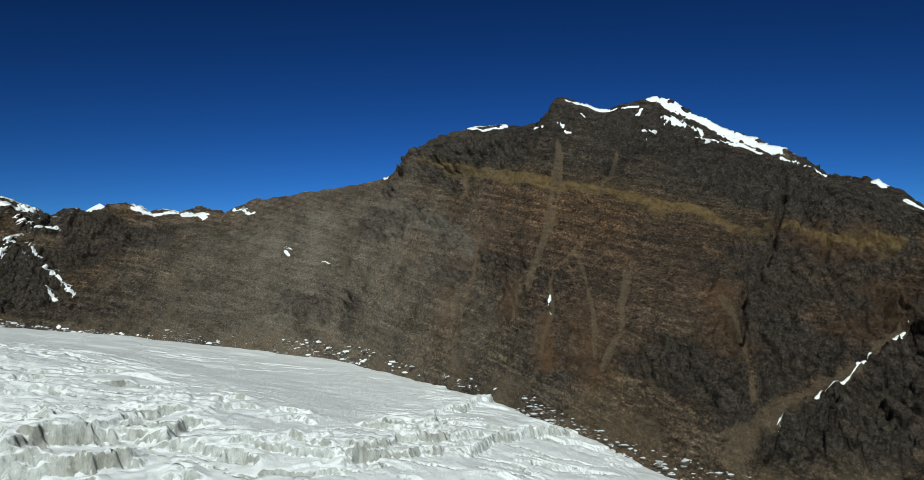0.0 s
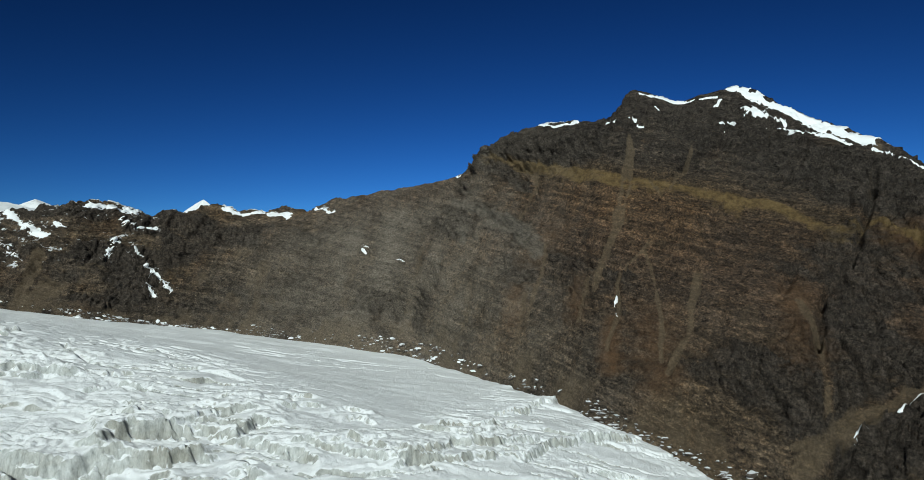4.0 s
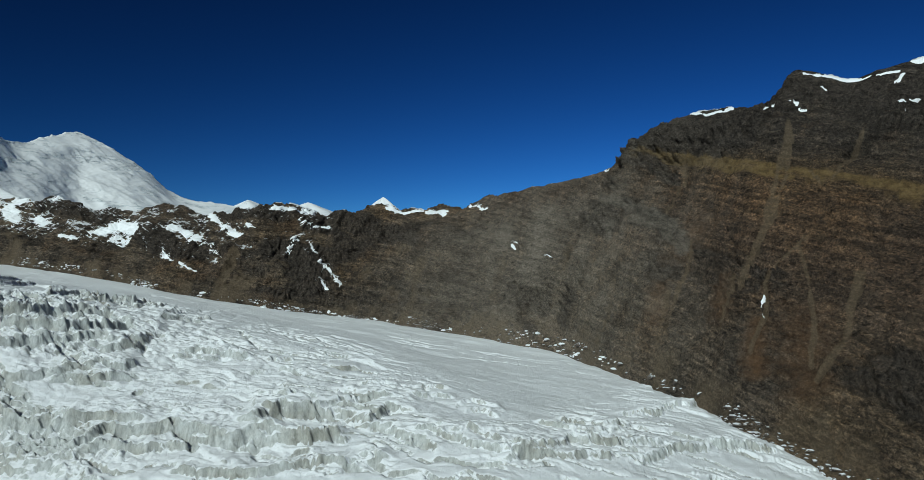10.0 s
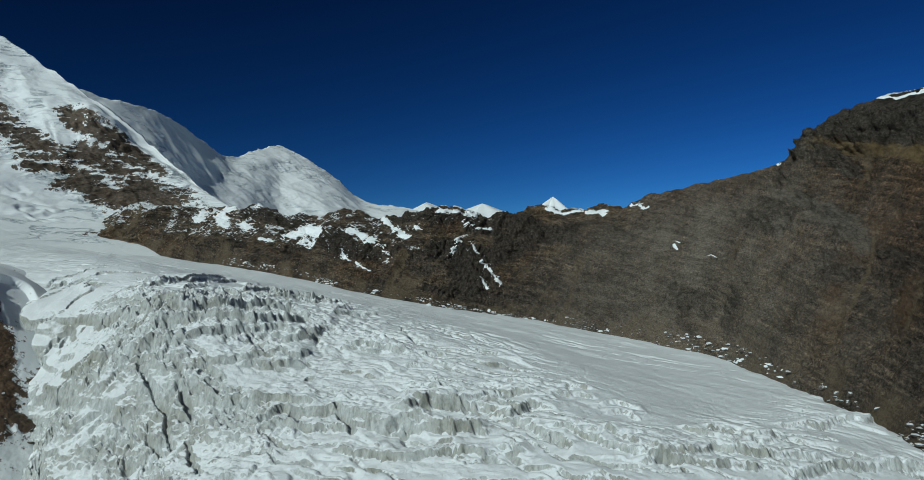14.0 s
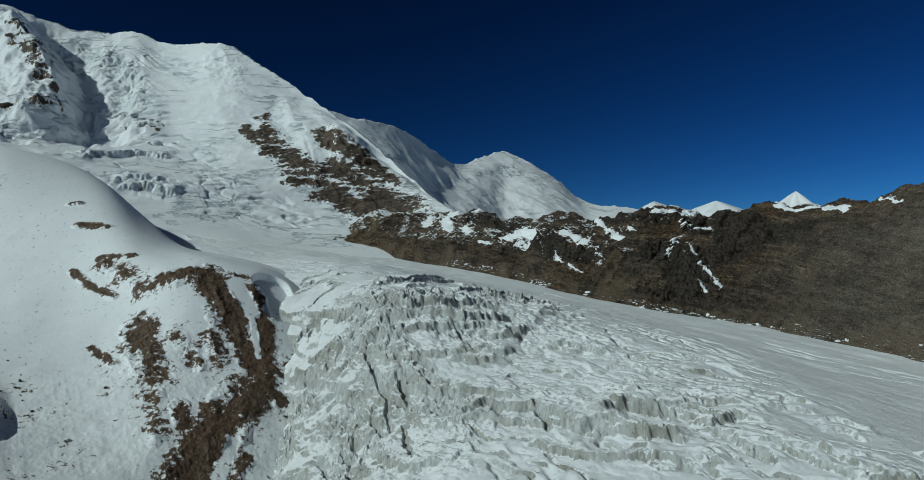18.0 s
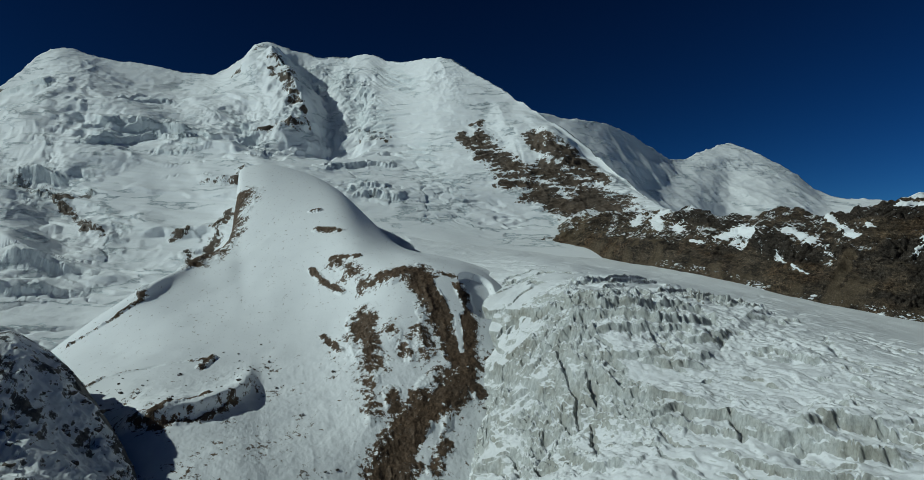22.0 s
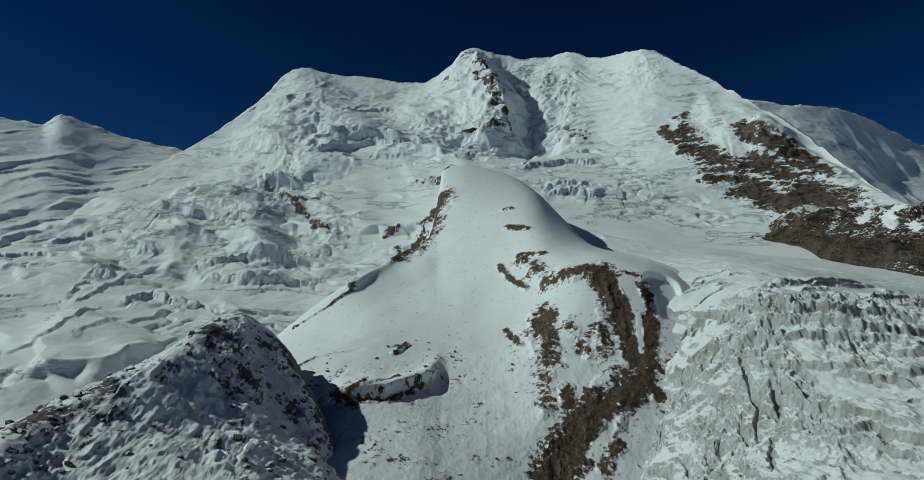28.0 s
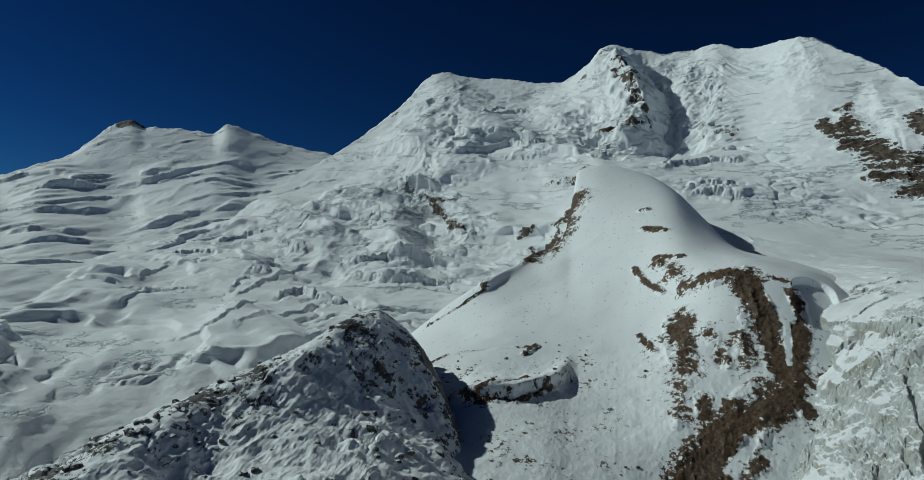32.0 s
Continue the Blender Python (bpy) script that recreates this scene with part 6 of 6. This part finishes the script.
push = push + fractal(flat, 70, 3, seed=121) * 3 * smooth(1.2, 2.5, share) + wild * (fractal(flat * (1, 1, 0.45), 26, 4, 0.55, 123, True) * 3.0 + fractal(flat, 6, 4, 0.65, 125) * 1.3)
push = push - 6 * smooth(0.1, 0.6, marked(flat, HOLLOWS, 1.0, 60, out))
spur_sheet = base + up * push.reshape(grid)[..., None]
spur_up = normals(spur_sheet)
flat = spur_sheet.reshape(-1, 3)
lean = spur_up[..., 2].reshape(-1)
speck = fractal(flat * (1, 1, 0.5), 15, 6, 0.68, 127)
rock = bare * 1.02 + smooth(0.05, 0.4, bare) * 0.8 * speck - 0.04
rock = np.maximum(rock, 0.20 * smooth(3.7, 4.4, share) * smooth(0.9, 0.6, lean) + 0.65 * speck * smooth(3.7, 4.4, share) + 0.16)
rock = np.maximum(rock, band * (0.28 + 1.2 * fractal(flat * (1, 1, 2), 10, 4, 0.65, 128)))
zones = np.where(share > 3.9, 1, 0)
zones = np.where(smooth(0.2, 0.5, bare) > 0.5, 2, zones).reshape(grid)
split("snow_dome", spur_sheet, {"rock": rock, "ice": 0 * rock}, zones, (("snow_cap", "smooth rounded white snow cap"), ("lower_slope", "snow slope speckled with stones"), ("rock_outcrop", "brown weathered rock and scree")),
      SPUR_SNOW, "smooth rounded snow dome above a brown rocky spur", "mountain spur")

# ---- near ridge ----
base, rail = loft(NEAR_RIDGE_RAILS, 460, 330)
near_rail = rail
up = normals(base)
flat = base.reshape(-1, 3)
share = np.repeat(rail, base.shape[1])
hold = 0.35 + 0.65 * smooth(0, 0.4, np.abs(share - 1))
d1, d2, pick, lean = cells((flat[:, 0] + 3 * fractal(flat, 14, 3, 0.6, 136)) / 9, (0.7 * flat[:, 2] + 0.8 * flat[:, 1] + 3 * fractal(flat, 14, 3, 0.6, 137)) / 7, 138)
crags = smooth(-0.05, 0.3, fractal(flat, 45, 4, 0.6, 139)) * ((pick - 0.35) * 5.0 - (1 - smooth(0.03, 0.2, d2 - d1)) * 2.0)
push = (fractal(flat * (1, 1, 0.4), 38, 5, 0.58, 131, True) * 5.5 + fractal(flat, 8, 5, 0.68, 133) * 0.9 + crags) * hold
near_sheet = base + up * push.reshape(base.shape[:2])[..., None]
near_up = normals(near_sheet)
flat = near_sheet.reshape(-1, 3)
rock = 0.20 + 0.95 * fractal(flat, 20, 6, 0.8, 135) + 0.30 * np.exp(-((share - 1) / 0.35) ** 2) + 0.3 * smooth(0.8, 0.5, near_up[..., 2].reshape(-1)) - 0.15 * smooth(1.5, 2.5, share)
zones = np.where(share < 0.85, 2, np.where(share < 1.3, 0, 1)).reshape(near_sheet.shape[:2])
split("moraine_ridge", near_sheet, {"rock": rock, "ice": 0 * rock}, zones, (("stony_crest", "dark broken stones along the crest"), ("shaded_slope", "shaded slope with stones under powder snow"), ("far_slope", "snowy slope behind the crest")),
      RIDGE_SNOW, "dark stony ridge powdered with fresh snow", "ridge")


# ---- peaks behind ----
def peak(name, rails, seed, label, wide=420, deep=200, rocky=0.0, tilt=0.45, dark=()):
    base, rail = loft(rails, wide, deep, back=0.8)
    up = normals(base)
    flat = base.reshape(-1, 3)
    share = np.repeat(rail, base.shape[1])
    hold = 0.15 + 0.85 * smooth(0, 0.5, np.abs(share))
    push = (fractal(flat, 260, 3, 0.5, seed) * 14 + fractal(flat * (1, 1, tilt), 200, 4, 0.42, seed + 3, tilt < 1) * 14 + fractal(flat * (1, 1, tilt), 70, 4, 0.55, seed + 5, True) * 3.5 + fractal(flat * (1, 1, tilt), 28, 4, 0.65, seed + 7) * 1.6) * hold
    if tilt > 1:
        push = push * 0.6 + (lips(flat, flat[:, 1], 48, 17.0, seed + 11, -0.3) + lips(flat, flat[:, 1], 21, 7.0, seed + 17, -0.25)) * hold * smooth(-0.45, 0.15, fractal(flat, 240, 3, seed=seed + 19))
    sheet = base + up * push.reshape(base.shape[:2])[..., None]
    sheet[..., 2] += (np.exp(-(share / 0.12) ** 2) * (8 * fractal(flat, 60, 5, 0.6, seed + 23, True) - 2)).reshape(base.shape[:2])
    lean = normals(sheet)[..., 2].reshape(-1)
    rock = rocky + 0.45 * smooth(0.62, 0.35, lean) + 0.2 * fractal(flat, 60, 3, seed=seed + 9) - 0.1
    rock = rock + 1.2 * marked(flat, dark, 1.0, 60) if dark else rock
    zones = np.where(share < 0, 1, 0).reshape(sheet.shape[:2])
    return split(name, sheet, {"rock": rock, "ice": 0 * rock}, zones, (("snow_face", "white snow face with shaded furrows"), ("far_side", "snow slope behind the crest")), FAR_SNOW, label, "mountain")


peak("snow_peak", BACK_RIDGE_RAILS, 151, rocky=-0.3, label="pointed snow peak and white ridge behind the rock wall")
peak("snow_peak", WEST_PEAK_RAILS, 161, "broad snow mountain with rolling white slopes and a dark top", tilt=2.2, dark=[(24, [(-1568, -1316, 502), (-1597, -1280, 500)])])


# ---- far peaks over the rock crest ----
def far_peak(place, height, wide, seed, label, lop=0.0):
    """A small white pyramid far off, built round its top."""
    rows, cols = 60, 90
    v = np.linspace(0, 1, rows)[:, None]
    a = np.linspace(0, 2 * np.pi, cols)[None]
    reach = wide * v * (1 + 0.25 * np.cos(3 * a + seed) + 0.1 * np.cos(7 * a + 2 * seed))
    sheet = np.stack([reach * np.cos(a), reach * np.sin(a), height * (1 - v ** 1.05) + 0 * a], -1)
    sheet[..., 0] += lop * wide * v * (1 - v)
    flat = sheet.reshape(-1, 3)
    sheet[..., 2] += (fractal(flat + 31 * seed, wide * 0.5, 4, 0.55, 200 + seed, True) * height * 0.06).reshape(rows, cols) * np.minimum(1, v * 6)
    sheet[:, -1] = sheet[:, 0]
    rock = 0.12 + 0.2 * fractal(flat, wide * 0.2, 4, 0.6, 210 + seed)
    ob = thing("snow_peak", sheet_mesh("snow_peak", sheet, {"rock": rock, "ice": 0 * rock}), FAR_SNOW, label=label, category="mountain", group="far snow peaks")
    ob.location = place
    return ob


far_peak((-852, 2020, -100), 420, 390, 1, 'sharp white snow pyramid far behind the rock crest', 0)
far_peak((-2485, 4071, -100), 633, 1076, 2, 'broken white snow peak far behind the rock crest', 0.3)
far_peak((-2793, 3825, -100), 642, 963, 3, 'low white snow top far behind the rock crest', 0.2)


# ---- loose stones ----
def stone_mesh(seed, flatness=0.75):
    """An angular boulder about one metre across."""
    bm = bmesh.new()
    bmesh.ops.create_icosphere(bm, subdivisions=2, radius=0.5)
    rnd = random.Random(seed)
    cuts = [(Vector((rnd.uniform(-1, 1), rnd.uniform(-1, 1), rnd.uniform(-1, 1))).normalized(), rnd.uniform(0.24, 0.40)) for _ in range(9)]
    for v in bm.verts:
        for way, far in cuts:
            over = v.co.dot(way) - far
            if over > 0:
                v.co -= way * over
        v.co += 0.05 * noise.noise_vector(v.co * 3 + Vector((seed, 0, 0)))
        v.co.z *= flatness
    mesh = bpy.data.meshes.new("boulder")
    bm.to_mesh(mesh)
    bm.free()
    return mesh


def stone_material():
    n = Nodes("grey_brown_boulder")
    grit = n.noise(0.8, 8, 0.7)
    colour = n.mix(n.noise(6, 4), (0.075, 0.068, 0.062), (0.135, 0.110, 0.088))
    colour = n.mix(0.8, colour, n.ramp(grit, (0.36, (0.5,)), (0.64, (1.5,))), "MULTIPLY")
    geometry = n.add("ShaderNodeNewGeometry")
    split_n = n.add("ShaderNodeSeparateXYZ")
    n.link(geometry.outputs["Normal"], split_n.inputs[0])
    cap = n.ramp(n.sum(split_n.outputs["Z"], n.sum(n.noise(1.2, 6), 0.5, "SUBTRACT")), (0.62, (0,)), (0.80, (0.85,)))
    colour = n.mix(cap, colour, (0.83, 0.86, 0.89))
    return n.finish(colour, 0.85, n.bump((grit, 0.15)), 0.2)


STONE = stone_material()
STONES = [stone_mesh(k) for k in range(6)]
for mesh in STONES:
    mesh.materials.append(STONE)
rnd = random.Random(5)


def strew(count, sheet, up, weight, small, large, label, group, power=2.2):
    """Boulders at random places of a sheet, more where weight is large."""
    chance = np.clip(weight.reshape(-1), 0, None)
    picks = np.random.default_rng(count).choice(chance.size, count, False, chance / chance.sum())
    for k in picks:
        place, n = Vector(sheet.reshape(-1, 3)[k]), Vector(up.reshape(-1, 3)[k])
        size = small + (large - small) * rnd.random() ** power
        ob = tagged(new("boulder", rnd.choice(STONES)), label, "boulder", group)
        turn = Euler((rnd.uniform(-0.5, 0.5), rnd.uniform(-0.5, 0.5), rnd.uniform(0, 6.3))).to_matrix().to_4x4()
        ob.matrix_world = Matrix.Translation(place + n * size * 0.12) @ turn @ Matrix.Diagonal((size * rnd.uniform(0.8, 1.4), size, size * rnd.uniform(0.7, 1.1), 1))


share = near_rail[:, None] * np.ones(near_sheet.shape[1])
lumps = smooth(-0.15, 0.35, fractal(near_sheet.reshape(-1, 3), 30, 3, 0.6, 141)).reshape(near_sheet.shape[:2])
strew(270, near_sheet, near_up, (np.exp(-((share - 1) / 0.35) ** 2) * 1.2 + 0.5 * smooth(0.9, 1.2, share)) * (0.08 + lumps) * (share > 0.85), 1.0, 5.5, "dark angular boulder half buried in powder snow", "boulders on the ridge")
share = spur_rail[:, None] * np.ones(spur_sheet.shape[1])
lumps = smooth(0.0, 0.4, fractal(spur_sheet.reshape(-1, 3), 40, 3, 0.6, 142)).reshape(spur_sheet.shape[:2])
strew(85, spur_sheet, spur_up, (0.03 + lumps) * smooth(3.6, 4.2, share) * (share < 5.8), 1.2, 4.5, "brown boulder resting on the snowy scree slope", "boulders below the spur")
strew(40, rock_sheet, rock_up, (np.exp(-((rail_rock - 3.9) / 0.10) ** 2)[:, None] * np.ones(rock_sheet.shape[1])) * (rock_sheet[..., 0] > -300), 2.0, 6.0, "brown boulder fallen from the rock wall", "boulders at the wall's foot")


# ---- rubble of ice and stones along the glacier's edge ----
def rubble(name, sheet, rows, ends, count, sizes, sink, material, label, seed):
    """Loose lumps strewn over a strip of a sheet, as one mesh."""
    r = np.random.default_rng(seed)
    take = (rows[:, None] > 3.78) & (rows[:, None] < 4.12) & (sheet[..., 0] > ends[0]) & (sheet[..., 0] < ends[1])
    clump = smooth(-0.1, 0.3, fractal(sheet.reshape(-1, 3), 30, 3, 0.6, seed)).reshape(take.shape) + 0.05
    chance = (take * clump).reshape(-1)
    centre = sheet.reshape(-1, 3)[r.choice(chance.size, count, False, chance / chance.sum())]
    size = sizes[0] + (sizes[1] - sizes[0]) * r.random(count) ** 2.5
    bm = bmesh.new()
    bmesh.ops.create_icosphere(bm, subdivisions=1, radius=0.5)
    ball = np.array([v.co[:] for v in bm.verts])
    faces = np.array([[v.index for v in f.verts] for f in bm.faces])
    bm.free()
    lump = ball[None] * (1 + r.normal(0, 0.18, (count, len(ball), 1))) * size[:, None, None] * r.uniform((0.8, 0.8, 0.35), (2.2, 1.5, 0.8), (count, 3))[:, None]
    places = (lump + centre[:, None] - (0, 0, sink)).reshape(-1, 3)
    tris = (faces[None] + np.arange(count)[:, None, None] * len(ball)).reshape(-1, 3)
    mesh = bpy.data.meshes.new(name)
    mesh.from_pydata(places.tolist(), [], tris.tolist())
    return thing(name, mesh, material, label=label, category="rubble", kind="stuff")


rubble("ice_rubble", rock_sheet, rail_rock, (-560, 90), 330, (0.8, 4.0), 0.1, SNOW, "white heaps of broken ice and snow along the rock wall", 3)
rubble("stone_rubble", rock_sheet, rail_rock, (-600, 220), 800, (0.6, 3.2), 0.1, STONE, "brown stones along the glacier's edge", 4)
